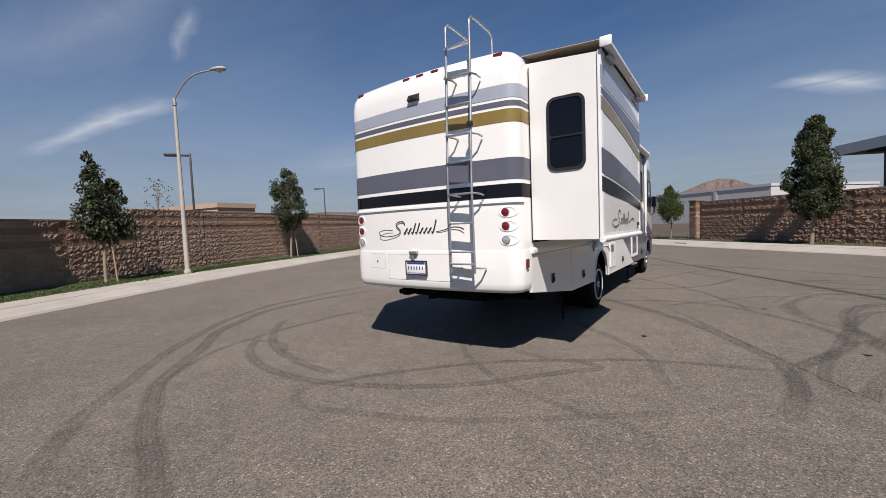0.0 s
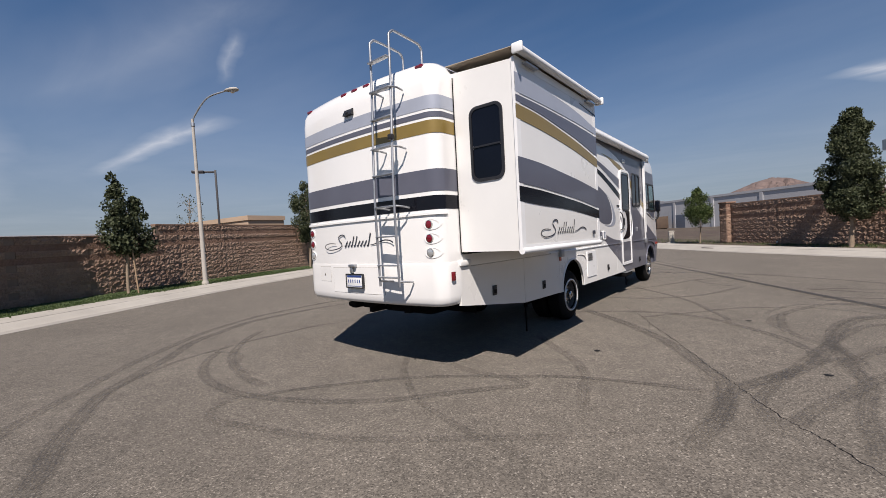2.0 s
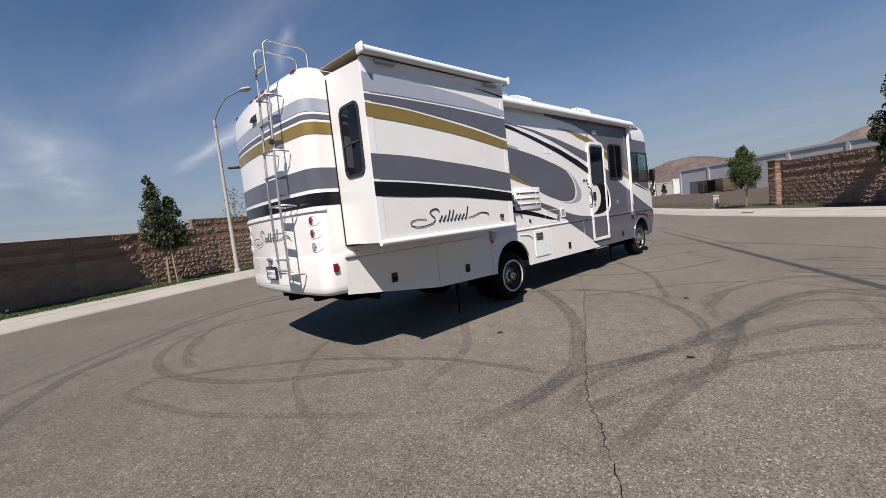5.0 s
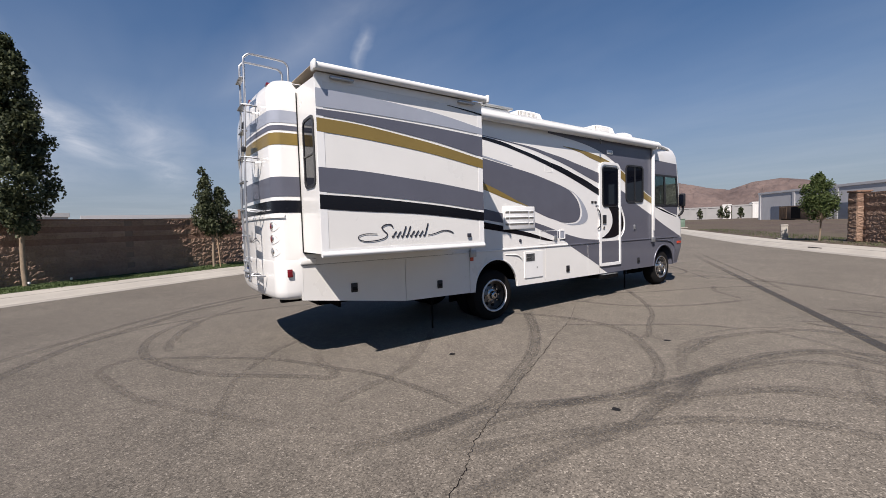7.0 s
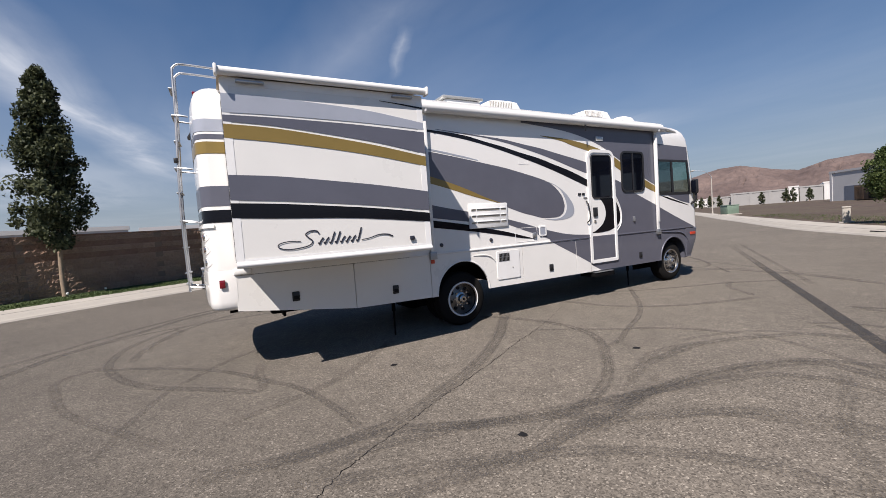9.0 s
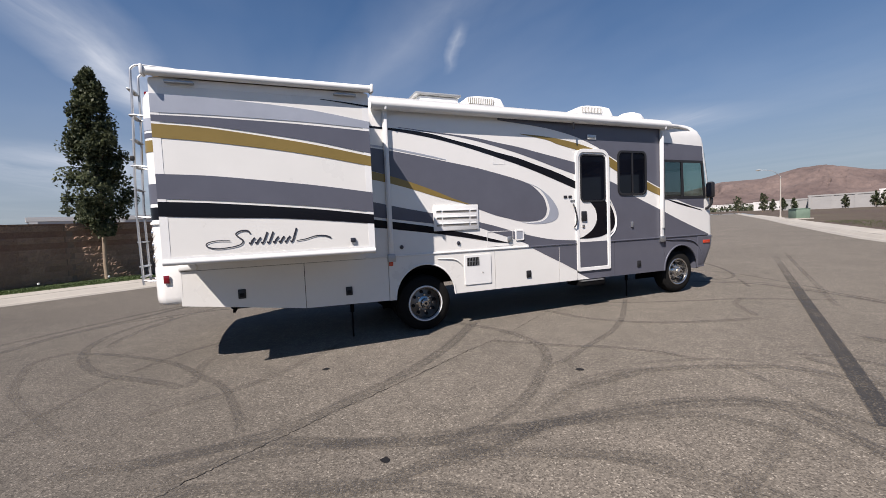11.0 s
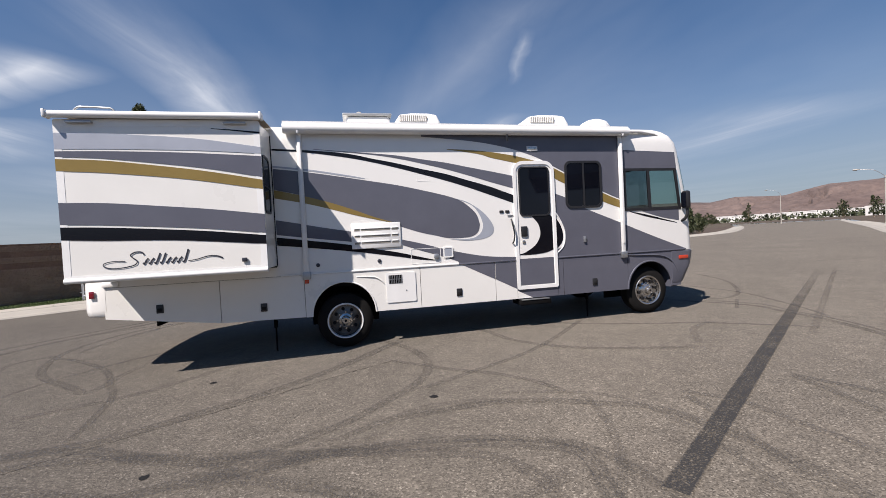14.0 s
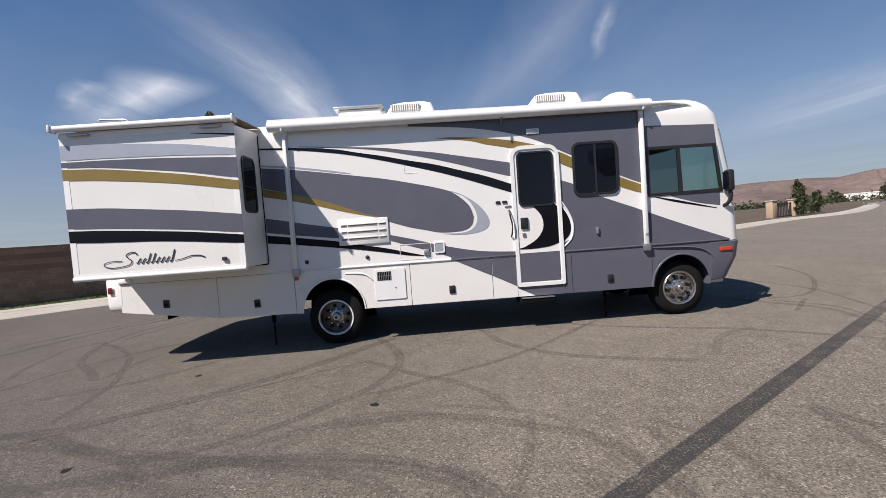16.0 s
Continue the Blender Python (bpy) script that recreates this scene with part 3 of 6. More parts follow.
mark([(-1.27, -2.77), (-1.04, -2.96), (-0.77, -3.29), (-0.45, -3.55), (-0.06, -3.84), (0.36, -3.99), (0.85, -4.13), (1.61, -4.22)], 0.14, MARK_FAINT)
mark([(-1.52, -4.59), (-1.58, -4.68), (-1.63, -5.0), (-1.36, -5.17), (-0.88, -5.05), (-0.01, -4.73), (1.02, -4.06), (1.95, -3.39)], 0.16, MARK_FAINT)
mark([(-0.27, 0.97), (0.05, 0.67), (0.84, -0.03), (1.44, -0.71), (1.76, -1.21), (2.02, -1.65), (2.19, -1.98), (2.26, -2.35), (2.29, -2.71), (2.25, -3.0), (2.09, -3.61)], 0.27, MARK_STRONG)
mark([(-0.55, 0.32), (-0.14, 0.61), (0.52, 0.92), (1.16, 1.02), (1.74, 0.86), (2.24, 0.43), (2.68, -0.09), (2.91, -0.62), (2.94, -1.17)], 0.2)
mark([(2.17, -3.6), (2.26, -2.93), (2.3, -2.35), (2.46, -1.93), (2.7, -1.53), (2.93, -0.97), (3.06, -0.34), (3.21, 0.51), (3.38, 1.18), (3.64, 1.64), (4.06, 1.62), (4.69, 1.38), (5.49, 0.58)], 0.24, MARK_STRONG)
mark([(2.66, -3.05), (2.55, -2.67), (2.5, -2.47), (2.52, -2.23), (2.62, -1.78), (2.78, -1.22), (3.02, -0.35), (3.3, 0.51), (3.61, 1.13), (4.23, 1.26), (4.93, 0.72)], 0.2)
mark([(2.67, -2.99), (2.75, -2.66), (2.83, -2.42), (2.98, -2.09), (3.15, -1.72), (3.41, -1.19), (3.83, -0.7), (4.31, -0.4), (5.41, -0.19)], 0.22)
mark([(2.46, -1.9), (2.68, -1.49), (2.92, -1.01), (3.31, -0.58), (3.7, 0.04), (4.56, 0.44), (5.69, 0.48)], 0.18, MARK_FAINT)
mark([(2.9, 0.51), (3.1, -0.2), (3.17, -1.04), (3.24, -1.57), (3.18, -1.94), (3.13, -2.33), (3.12, -2.63), (3.12, -2.91), (3.03, -3.44)], 0.22)
mark([(3.27, -1.16), (3.27, -0.82), (3.16, -0.34), (3.11, 0.15), (3.19, 0.8), (3.41, 1.44), (3.77, 1.82), (4.53, 1.92), (5.62, 1.59)], 0.17)
mark([(2.73, 0.15), (2.66, 0.86), (2.69, 1.57), (3.0, 2.24), (3.39, 2.72), (4.49, 2.9), (5.51, 2.71)], 0.2)
mark([(3.14, -1.85), (3.21, -1.54), (3.21, -1.08), (3.18, -0.65), (3.11, -0.34), (2.93, -0.09), (2.71, 0.36), (2.53, 0.83), (2.61, 1.37), (2.85, 1.93)], 0.17, MARK_FAINT)
mark([(3.07, -1.21), (3.19, -0.83), (3.54, -0.14), (3.92, 0.32), (4.66, 0.62), (5.58, 0.77)], 0.22, MARK_FAINT)
mark([(-0.11, -1.17), (0.23, -1.54), (0.77, -2.05), (1.09, -2.51), (1.18, -2.81), (1.44, -3.52)], 0.2, MARK_FAINT)
mark([(-0.4, 4.29), (0.02, 3.83), (0.69, 3.11), (1.14, 2.56), (1.45, 2.08), (1.75, 1.44), (2.0, 0.94), (2.1, 0.45)], 0.14)
mark([(-0.44, 3.03), (-0.11, 3.48), (0.3, 4.04), (0.68, 4.82), (1.0, 5.49), (1.44, 6.04), (2.01, 6.68)], 0.13)
mark([(-0.4, 2.06), (-0.0, 2.24), (0.58, 2.38), (1.09, 2.71), (1.47, 3.16), (1.79, 3.87), (2.05, 4.62)], 0.18)
mark([(0.86, 0.49), (1.12, 0.77), (1.59, 1.25), (1.91, 1.65), (2.33, 1.98), (2.9, 2.19)], 0.14)
mark([(-1.06, 6.46), (-0.49, 6.77), (0.28, 7.18), (0.87, 7.11), (1.76, 6.97), (3.1, 6.38), (4.37, 5.5), (5.84, 3.9)], 0.2)
mark([(-0.88, 6.68), (0.16, 7.37), (0.95, 7.24), (1.91, 7.07), (3.2, 6.47)], 0.1)
mark([(3.11, 3.1), (3.12, 3.17), (3.39, 3.38), (3.76, 3.42), (4.53, 3.49)], 0.14)
mark([(3.14, 3.1), (3.26, 3.05), (3.49, 3.02), (3.86, 2.92), (4.76, 2.66)], 0.15)
mark([(4.41, 4.59), (3.61, 4.56), (3.32, 4.44), (3.12, 4.37), (3.38, 4.3), (4.32, 4.06)], 0.15)
mark([(-4.53, 10.3), (-3.74, 10.15), (-2.45, 9.56), (-1.39, 8.71), (-0.76, 8.03), (-0.53, 7.48), (-0.66, 6.96)], 0.13)
mark([(4.25, 1.95), (2.2, 5.22), (0.2, 8.4), (-2.93, 13.4)], 0.225, MARK_DARK)
mark([(2.3, 5.7), (1.2, 7.45), (-0.6, 10.3), (-3.1, 14.3)], 0.16, MARK_FAINT)
mark([(2.48, 1.35), (2.55, 1.75), (2.94, 2.46), (3.83, 2.63), (5.04, 2.37)], 0.12, MARK_FAINT)
mark([(1.85, 4.41), (1.76, 4.57), (1.29, 4.94), (1.07, 5.3), (0.95, 5.72)], 0.16, MARK_FAINT)
mark([(-2.8, 8.1), (-1.98, 8.24), (-0.81, 8.24), (0.92, 7.56), (1.65, 7.08)], 0.1)
mark([(3.87, 1.52), (4.03, 1.14), (4.23, 0.43), (4.51, -0.13), (4.97, -0.94)], 0.18, MARK_FAINT)
mark([(2.83, 2.22), (2.97, 2.21), (3.49, 2.06), (3.98, 1.79), (4.49, 1.38)], 0.13, MARK_FAINT)
mark([(0.44, 6.67), (-0.36, 7.57)], 0.1)
mark([(-4.51, 15.16), (-4.01, 17.63)], 0.09, MARK)


def crack(points, seed):
    rnd = random.Random(seed)
    line = [Vector((q.x + rnd.uniform(-0.012, 0.012), q.y + rnd.uniform(-0.012, 0.012))) for q in curve(points, 14)]
    bm = bmesh.new()
    rows = []
    for i, q in enumerate(line):
        d = (line[min(i + 1, len(line) - 1)] - line[max(i - 1, 0)]).normalized()
        out = Vector((d.y, -d.x)) * rnd.uniform(0.001, 0.0042)
        rows.append((bm.verts.new((*(q - out), 0.0034)), bm.verts.new((*(q + out), 0.0034))))
    for (a, b), (c, d) in zip(rows, rows[1:]):
        bm.faces.new((a, b, d, c))
    bmesh.ops.recalc_face_normals(bm, faces=list(bm.faces))
    ob = structure("crack", bm, CHASSIS, "thin dark crack in old asphalt")
    ob["category"] = "crack"


crack([(0.07, 1.92), (0.75, 0.87), (1.12, 0.14), (1.47, -0.48), (1.84, -1.16), (2.09, -1.64), (2.28, -1.98), (2.5, -2.39), (2.67, -2.67), (2.88, -2.91), (3.02, -3.12), (3.44, -3.71)], 1)
for x, y, r, seed in ((0.89, -1.57, 0.036, 5), (2.29, 0.88, 0.04, 6), (2.99, -1.38, 0.035, 7)):
    rnd = random.Random(seed)
    bm = bmesh.new()
    bm.faces.new([bm.verts.new((x + r * (1 + 0.16 * math.sin(3 * a + seed) + rnd.uniform(-0.05, 0.05)) * math.cos(a), y + r * (1 + 0.16 * math.sin(2 * a + seed) + rnd.uniform(-0.05, 0.05)) * math.sin(a), 0.0032)) for a in (k * math.pi / 12 for k in range(24))])
    spot = structure("oil_spot", bm, RUBBER, "small dark spot of dried oil on asphalt")
    spot["category"] = "stain"

# ---- block walls ----
BLOCK_MESHES = {}


def block_mesh(kind, seed):
    """A block 0.39 x 0.19 m with its face towards -y; split faces are rough."""
    if (kind, seed) in BLOCK_MESHES:
        return BLOCK_MESHES[kind, seed]
    rnd = random.Random(seed * 7 + len(kind))
    nx, nz = (7, 4) if kind == "split" else (1, 1)
    verts, faces = [], []
    for k in range(nz + 1):
        for i in range(nx + 1):
            rim = i in (0, nx) or k in (0, nz)
            out = (rnd.uniform(0.012, 0.03) if rim else rnd.uniform(0.008, 0.05)) if kind == "split" else 0.014
            verts.append((-0.1985 + 0.397 * i / nx + (0 if rim else rnd.uniform(-0.02, 0.02)), -out, 0.1965 * k / nz))
    w = nx + 1
    for k in range(nz):
        for i in range(nx):
            faces.append((k * w + i, k * w + i + 1, (k + 1) * w + i + 1, (k + 1) * w + i))
    rim = [i for i in range(w)] + [k * w + nx for k in range(1, nz + 1)] + [nz * w + i for i in range(nx - 1, -1, -1)] + [k * w for k in range(nz - 1, 0, -1)]
    n = len(verts)
    verts += [(verts[i][0], 0.02, verts[i][2]) for i in rim]
    for j in range(len(rim)):
        faces.append((rim[j], n + j, n + (j + 1) % len(rim), rim[(j + 1) % len(rim)]))
    me = bpy.data.meshes.new("block")
    me.from_pydata(verts, [], faces)
    me.materials.append(BLOCK if kind == "split" else BAND)
    BLOCK_MESHES[kind, seed] = me
    return me


def block_wall(name, nodes, height, label, near, limit=300):
    """A wall of split-face blocks along straight runs; its face lies to the left of the way along the nodes."""
    wall = tagged(new(name), label, "wall", kind="structure")
    core = bmesh.new()
    cap = bmesh.new()
    pieces = []
    for a, b in zip(nodes, nodes[1:]):
        a, b = Vector(a), Vector(b)
        d = (b - a).normalized()
        out = Vector((-d.y, d.x))
        base = [a - d * 0.05, b + d * 0.05]
        corner = [(base[0] - out * 0.0), base[1], base[1] - out * 0.2, base[0] - out * 0.2]
        prism([tuple(v) for v in corner], "z", 0.05, height - 0.06, core)
        wide = [base[0] + out * 0.035, base[1] + out * 0.035, base[1] - out * 0.23, base[0] - out * 0.23]
        prism([tuple(v) for v in wide], "z", height - 0.06, height, cap)
        ang = math.atan2(d.y, d.x) + math.pi
        rows = int((height - 0.06) / 0.2)
        for r in range(rows):
            z = height - 0.06 - 0.2 * (r + 1) + 0.005
            kind = "band" if r in (1, 3) else "split"
            s = 0.2 if r % 2 else 0.4
            while s < (b - a).length + 0.1:
                q = a + d * (s - 0.2)
                pieces.append((kind, (q.x, q.y, z), ang, ((q - Vector(near)).length)))
                s += 0.4
    part("core", core, MORTAR, wall)
    part("cap", cap, BAND, wall)
    pieces.sort(key=lambda v: v[3])
    rnd = random.Random(11)
    verts, faces, mats = [], [], []
    for i, (kind, at, ang, _) in enumerate(pieces):
        me = block_mesh(kind, rnd.randrange(8))
        m = Matrix.Translation(at) @ Matrix.Rotation(ang, 4, "Z")
        if i < limit:
            ob = new("block", me)
            ob.parent = wall
            ob.matrix_local = m
        else:
            n = len(verts)
            verts += [tuple(m @ v.co) for v in me.vertices]
            faces += [tuple(n + k for k in p.vertices) for p in me.polygons]
            mats += [0 if kind == "split" else 1] * len(me.polygons)
    if verts:
        me = bpy.data.meshes.new("far_blocks")
        me.from_pydata(verts, [], faces)
        me.materials.append(BLOCK), me.materials.append(BAND)
        me.polygons.foreach_set("material_index", mats)
        ob = new("far_blocks", me)
        ob.parent = wall
        ob["kind"] = "stuff"
    return wall


behind = offset_line(dense, 3.2)
west_line = [q for q in behind if q.x < -1 and q.y < 27 and (q.y < 0 or q.x < -12)]
low = [(q.x + min(1.3, 0.3 * max(0.0, -8.8 - q.y)), q.y) for q in west_line if q.y < -0.9][::6]
tall = [tuple(q) for q in west_line if q.y >= -0.9][::6] + [low[0]]
rim = [tuple(q) for q in offset_line(dense, 3.3) if q.x > max(low[-1][0], 0.7) + 0.3 and q.y < 21.4][::6]
block_wall("wall_southwest", low, 2.27, "brown split-face concrete block wall with smooth bands", (-13, -7))
block_wall("wall_west", tall, 2.70, "tall brown split-face concrete block wall with smooth bands", (-17, 2))
block_wall("wall_east", [low[-1]] + rim + [(0.55, 21.9)], 2.36, "brown split-face block wall ending in a pier", (3, 19.5))
pier = thing("wall_pier", "brown split-face block pier at the end of a wall", "pier", (0.42, 22.05, 0.1), -47)
part("core", box(-0.26, 0.26, -0.26, 0.26, 0, 2.3), MORTAR, pier)
part("cap", box(-0.31, 0.31, -0.31, 0.31, 2.302, 2.38, 0.012), BAND, pier)
for r in range(11):
    for turn in (0, 90, 270):
        ob = new("block", block_mesh("band" if r in (8, 10) else "split", (r * 3 + turn // 90) % 8))
        ob.parent = pier
        ob.matrix_local = Matrix.Rotation(radians(turn), 4, "Z") @ Matrix.Translation((0, -0.262, 0.06 + 0.2 * r)) @ Matrix.Diagonal((1.3, 1, 1, 1))


# ---- trees ----
def tree(name, at, height, crown, trunk_r, leaves, mat, label, seed, leaf=0.11, clumps=70, stake=False, fork=0.0, lean=(0, 0)):
    """crown: (share of the height, radius) pairs from the crown's foot to its top."""
    rnd = np.random.default_rng(seed)
    ob = thing(name, label, "tree", at)
    foot, top = crown[0][0] * height, crown[-1][0] * height
    hs, rs = [c[0] * height for c in crown], [c[1] for c in crown]
    bend = lambda z: Vector((lean[0] * max(0, z / height) ** 1.5 + 0.05 * math.sin(z * 1.7 + seed), lean[1] * max(0, z / height) ** 1.5 + 0.05 * math.cos(z * 1.3 + seed), z))
    part("trunk", tube([bend(z) for z in np.linspace(-0.05, height * 0.9, 12)], trunk_r, 9, end=trunk_r * 0.2), BARK, ob)
    verts, faces = [], []
    centres = []
    for k in range(clumps):
        z = foot + (top - foot) * rnd.beta(1.15, 1.2)
        r = np.interp(z, hs, rs)
        a = rnd.random() * 2 * math.pi
        q = r * math.sqrt(rnd.random()) * (0.72 + 0.55 * rnd.random())
        side = (Vector((0, fork, -0.26 * (z - foot))) if k % 5 < 2 else Vector((0, -0.6 * fork, 0))) if fork else Vector()
        centres.append((bend(z) + side + Vector((q * math.cos(a), q * math.sin(a), 0)), r))
    limbs = bmesh.new()
    for c, r in centres[:22]:
        base = bend(max(foot * 0.75, c.z - 0.35 - r * 0.5))
        mid = base.lerp(c, 0.5) + Vector((0, 0, 0.06))
        tube([base, mid, c], trunk_r * 0.3, 5, limbs, trunk_r * 0.06)
    part("limb", limbs, BARK, ob)
    each = max(1, leaves // clumps)
    for c, r in centres:
        size = min(0.28, 0.13 + 0.2 * r) * (0.45 + 0.65 * rnd.random())
        pts = rnd.normal(0, 1, (each, 3))
        pts *= np.minimum(1.0, 2.0 / np.linalg.norm(pts, axis=1))[:, None] * (size * 0.62, size * 0.62, size * 0.72)
        for d in pts:
            p = c + Vector(d)
            u = Vector(rnd.normal(0, 1, 3)).normalized()
            v = u.cross(Vector(rnd.normal(0, 1, 3))).normalized()
            u = (u + Vector((0, 0, -0.6))).normalized()
            s = leaf * (0.6 + 0.8 * rnd.random())
            n = len(verts)
            verts += [tuple(p - u * s * 0.5), tuple(p + v * s * 0.28), tuple(p + u * s * 0.5), tuple(p - v * s * 0.28)]
            faces.append((n, n + 1, n + 2, n + 3))
    me = bpy.data.meshes.new("crown")
    me.from_pydata(verts, [], faces)
    me.materials.append(mat)
    crown_ob = new("crown", me)
    crown_ob.parent = ob
    if stake:
        for dx, dy in ((0.26, 0.14),):
            part("stake", tube([(dx * 1.2, dy * 1.2, -0.03), (dx * 0.8, dy * 0.8, 1.5)], 0.028, 8), STAKE, ob)
    return ob


tree("street_tree", (-12.75, -8.0, 0.18), 7.5, [(0.24, 0.5), (0.32, 0.88), (0.45, 0.84), (0.62, 0.72), (0.8, 0.5), (0.92, 0.28), (1.0, 0.05)], 0.075, 24000, LEAF, "tall narrow dark green tree in front of the block wall", 21, 0.13, 170)
tree("street_tree", (-14.98, -2.65, 0.18), 4.05, [(0.34, 0.25), (0.45, 0.46), (0.62, 0.42), (0.82, 0.26), (1.0, 0.05)], 0.055, 9500, LEAF, "young green tree tied to wooden stakes", 22, 0.11, 90, True, 0.34)
tree("street_tree", (-18.5, 6.8, 0.18), 4.85, [(0.34, 0.45), (0.5, 0.92), (0.7, 0.98), (0.88, 0.6), (1.0, 0.1)], 0.07, 10000, LEAF, "young round-headed green tree before a block wall", 23, 0.12, 90, True)
tree("street_tree", (4.9, 15.85, 0.15), 5.35, [(0.22, 0.5), (0.33, 0.84), (0.55, 0.8), (0.75, 0.6), (0.9, 0.33), (1.0, 0.04)], 0.09, 44000, LEAF, "dense dark green columnar tree beside a block wall", 24, 0.1, 150)
tree("street_tree", (-1.0, 22.2, 0.13), 3.25, [(0.34, 0.30), (0.46, 0.58), (0.7, 0.6), (0.88, 0.38), (1.0, 0.06)], 0.045, 8500, LEAF_LIGHT, "small round green tree on bare earth beside the pavement", 25, 0.1, 100)
tree("shrub", (-26.8, 3.4, 0.1), 5.0, [(0.5, 0.5), (0.7, 0.9), (0.9, 0.7), (1.0, 0.3)], 0.06, 260, LEAF, "sparse bare-branched shrub behind the block wall", 26, 0.12, 24)


# ---- lamps ----
def street_lamp(at, turn, height, reach, label):
    ob = thing("street_lamp", label, "street lamp", at, turn, "street lamps")
    part("pole", tube([(0, 0, -0.05), (0, 0, height * 0.5), (0, 0, height)], 0.09, 14, end=0.05), POLE, ob)
    part("base", spin([(0, 0.13), (0.1, 0.13), (0.16, 0.095)], (0, 0, 0), "z", 20), CONCRETE, ob)
    part("arm", tube(curve([(0, 0, height - 0.25), (0.06 * reach, 0, height + 0.1), (0.45 * reach, 0, height + 0.75), (reach, 0, height + 0.95)], 6), 0.032, 8), ALUMINIUM, ob)
    part("collar", spin([(-0.08, 0.075), (0.05, 0.075)], (0, 0, height - 0.2), "z", 16), ALUMINIUM, ob)
    head = part("head", loft([[(reach - 0.1 + dx, r * math.cos(a), height + 0.95 + 0.55 * r * math.sin(a)) for a in (k * math.pi / 8 for k in range(16))] for dx, r in ((-0.02, 0.03), (0.1, 0.1), (0.3, 0.15), (0.5, 0.13), (0.58, 0.04))]), POLE, ob)
    part("lens", spin([(-0.12, 0.06), (-0.06, 0.11), (0.0, 0.11)], (reach + 0.22, 0, height + 0.95), "z", 16), CLEAR_LENS, head)
    return ob


street_lamp((-15.15, -0.15, 0.15), 31, 6.6, 1.6, "tall pale street lamp with a curved arm")
street_lamp((-26.4, 56.6, 0.15), 216, 5.2, 2.0, "pale street lamp beside the far pavement")
street_lamp((-60.2, 85.9, 0.15), 216, 6.2, 2.0, "distant pale street lamp at the road")


def lot_light(at, turn, height, label):
    ob = thing("parking_light", label, "lamp post", at, turn, "parking lights")
    part("pole", box(-0.05, 0.05, -0.05, 0.05, -0.05, height, 0.01), DARK_STEEL, ob)
    part("arm", box(0.05, 0.6, -0.04, 0.04, height - 0.16, height - 0.06, 0.008), DARK_STEEL, ob)
    part("head", box(0.55, 1.15, -0.17, 0.17, height - 0.17, height - 0.04, 0.02), DARK_STEEL, ob)
    return ob


lot_light((-21.5, 3.1, 0.1), 240, 5.85, "dark square parking lot light behind the wall")
lot_light((-37.3, 24.8, 0.1), 215, 6.6, "dark square parking lot light far behind the wall")


# ---- buildings and canopy ----
def warehouse(at, turn, length, depth, height, mat, label, bays, dark_doors=(), windows=True):
    ob = thing("warehouse", label, "building", at, turn, "warehouses")
    part("wall", box(0, length, 0, depth, -0.05, height), mat, ob)
    part("parapet", frame_ring(rounded(-0.12, length + 0.12, -0.12, depth + 0.12, 0.02, 1), rounded(0.25, length - 0.25, 0.25, depth - 0.25, 0.02, 1), "z", height - 0.05, height + 0.35), mat, ob)
    part("roof", box(0.2, length - 0.2, 0.2, depth - 0.2, height + 0.004, height + 0.08), GREY_STUCCO, ob)
    for k in range(bays):
        x = length * (k + 0.5) / bays
        if windows:
            win = part("window", box(x - 0.12 * length / bays, x + 0.12 * length / bays, -0.05, 0.1, height * 0.2, height * 0.42), TRIM, ob)
            part("pane", box(x - 0.1 * length / bays, x + 0.1 * length / bays, -0.07, 0.08, height * 0.22, height * 0.4), DARK_GLASS, win)
        part("pilaster", box(length * k / bays + 0.1, length * k / bays + 0.7, -0.12, 0.05, 0, height * 0.98), mat, ob)
    for x in dark_doors:
        part("door", box(x - 1.4, x + 1.4, -0.06, 0.1, 0, height * 0.5), ROLLER, ob, "blue-grey roller door")
    return ob


warehouse((-29.0, 103.0, 0.1), -40.0, 48.0, 24, 5.5, GREY_STUCCO, "long pale grey warehouse with blue roller doors beyond the field", 5, (5.2, 21.0, 41.0), windows=False)
warehouse((-72.0, 139.4, 0.1), 20.0, 7.0, 18, 3.0, SUNLIT_ROW_STUCCO, "low grey warehouse across the field", 2, windows=False)
warehouse((-64.6, 139.0, 0.1), 20.0, 14, 26, 3.7, SUNLIT_ROW_STUCCO, "grey warehouse across the field", 3, windows=False)
warehouse((-51.5, 143.9, 0.1), 20.0, 2.2, 26, 4.3, STUCCO, "white end block of a warehouse", 1, windows=False)
warehouse((-49.2, 144.7, 0.1), 20.0, 5.0, 26, 4.0, SUNLIT_ROW_STUCCO, "grey warehouse across the field", 1, windows=False)
warehouse((-44.4, 146.5, 0.1), 20.0, 5.2, 26, 4.7, STUCCO, "white end block of a warehouse", 1, windows=False)
warehouse((-175, 190, 0.1), 35, 60, 20, 3.2, STUCCO, "low distant white building below the hills", 6)
warehouse((-105, 182, 0.1), 15, 24, 30, 3.2, STUCCO, "distant white warehouse below the hills", 4)
warehouse((-33.4, 13.6, 0.1), 188, 10, 3.6, 3.85, TAN_STUCCO, "tan flat-roofed building behind the block wall", 3)
warehouse((-44, -24, 0.1), 112, 13.0, 9, 3.65, STUCCO, "low white building behind the block wall", 2)
warehouse((-49.5, -11.0, 0.1), 97, 24, 9, 3.4, GREY_STUCCO, "low grey flat-roofed building behind the block wall", 4)

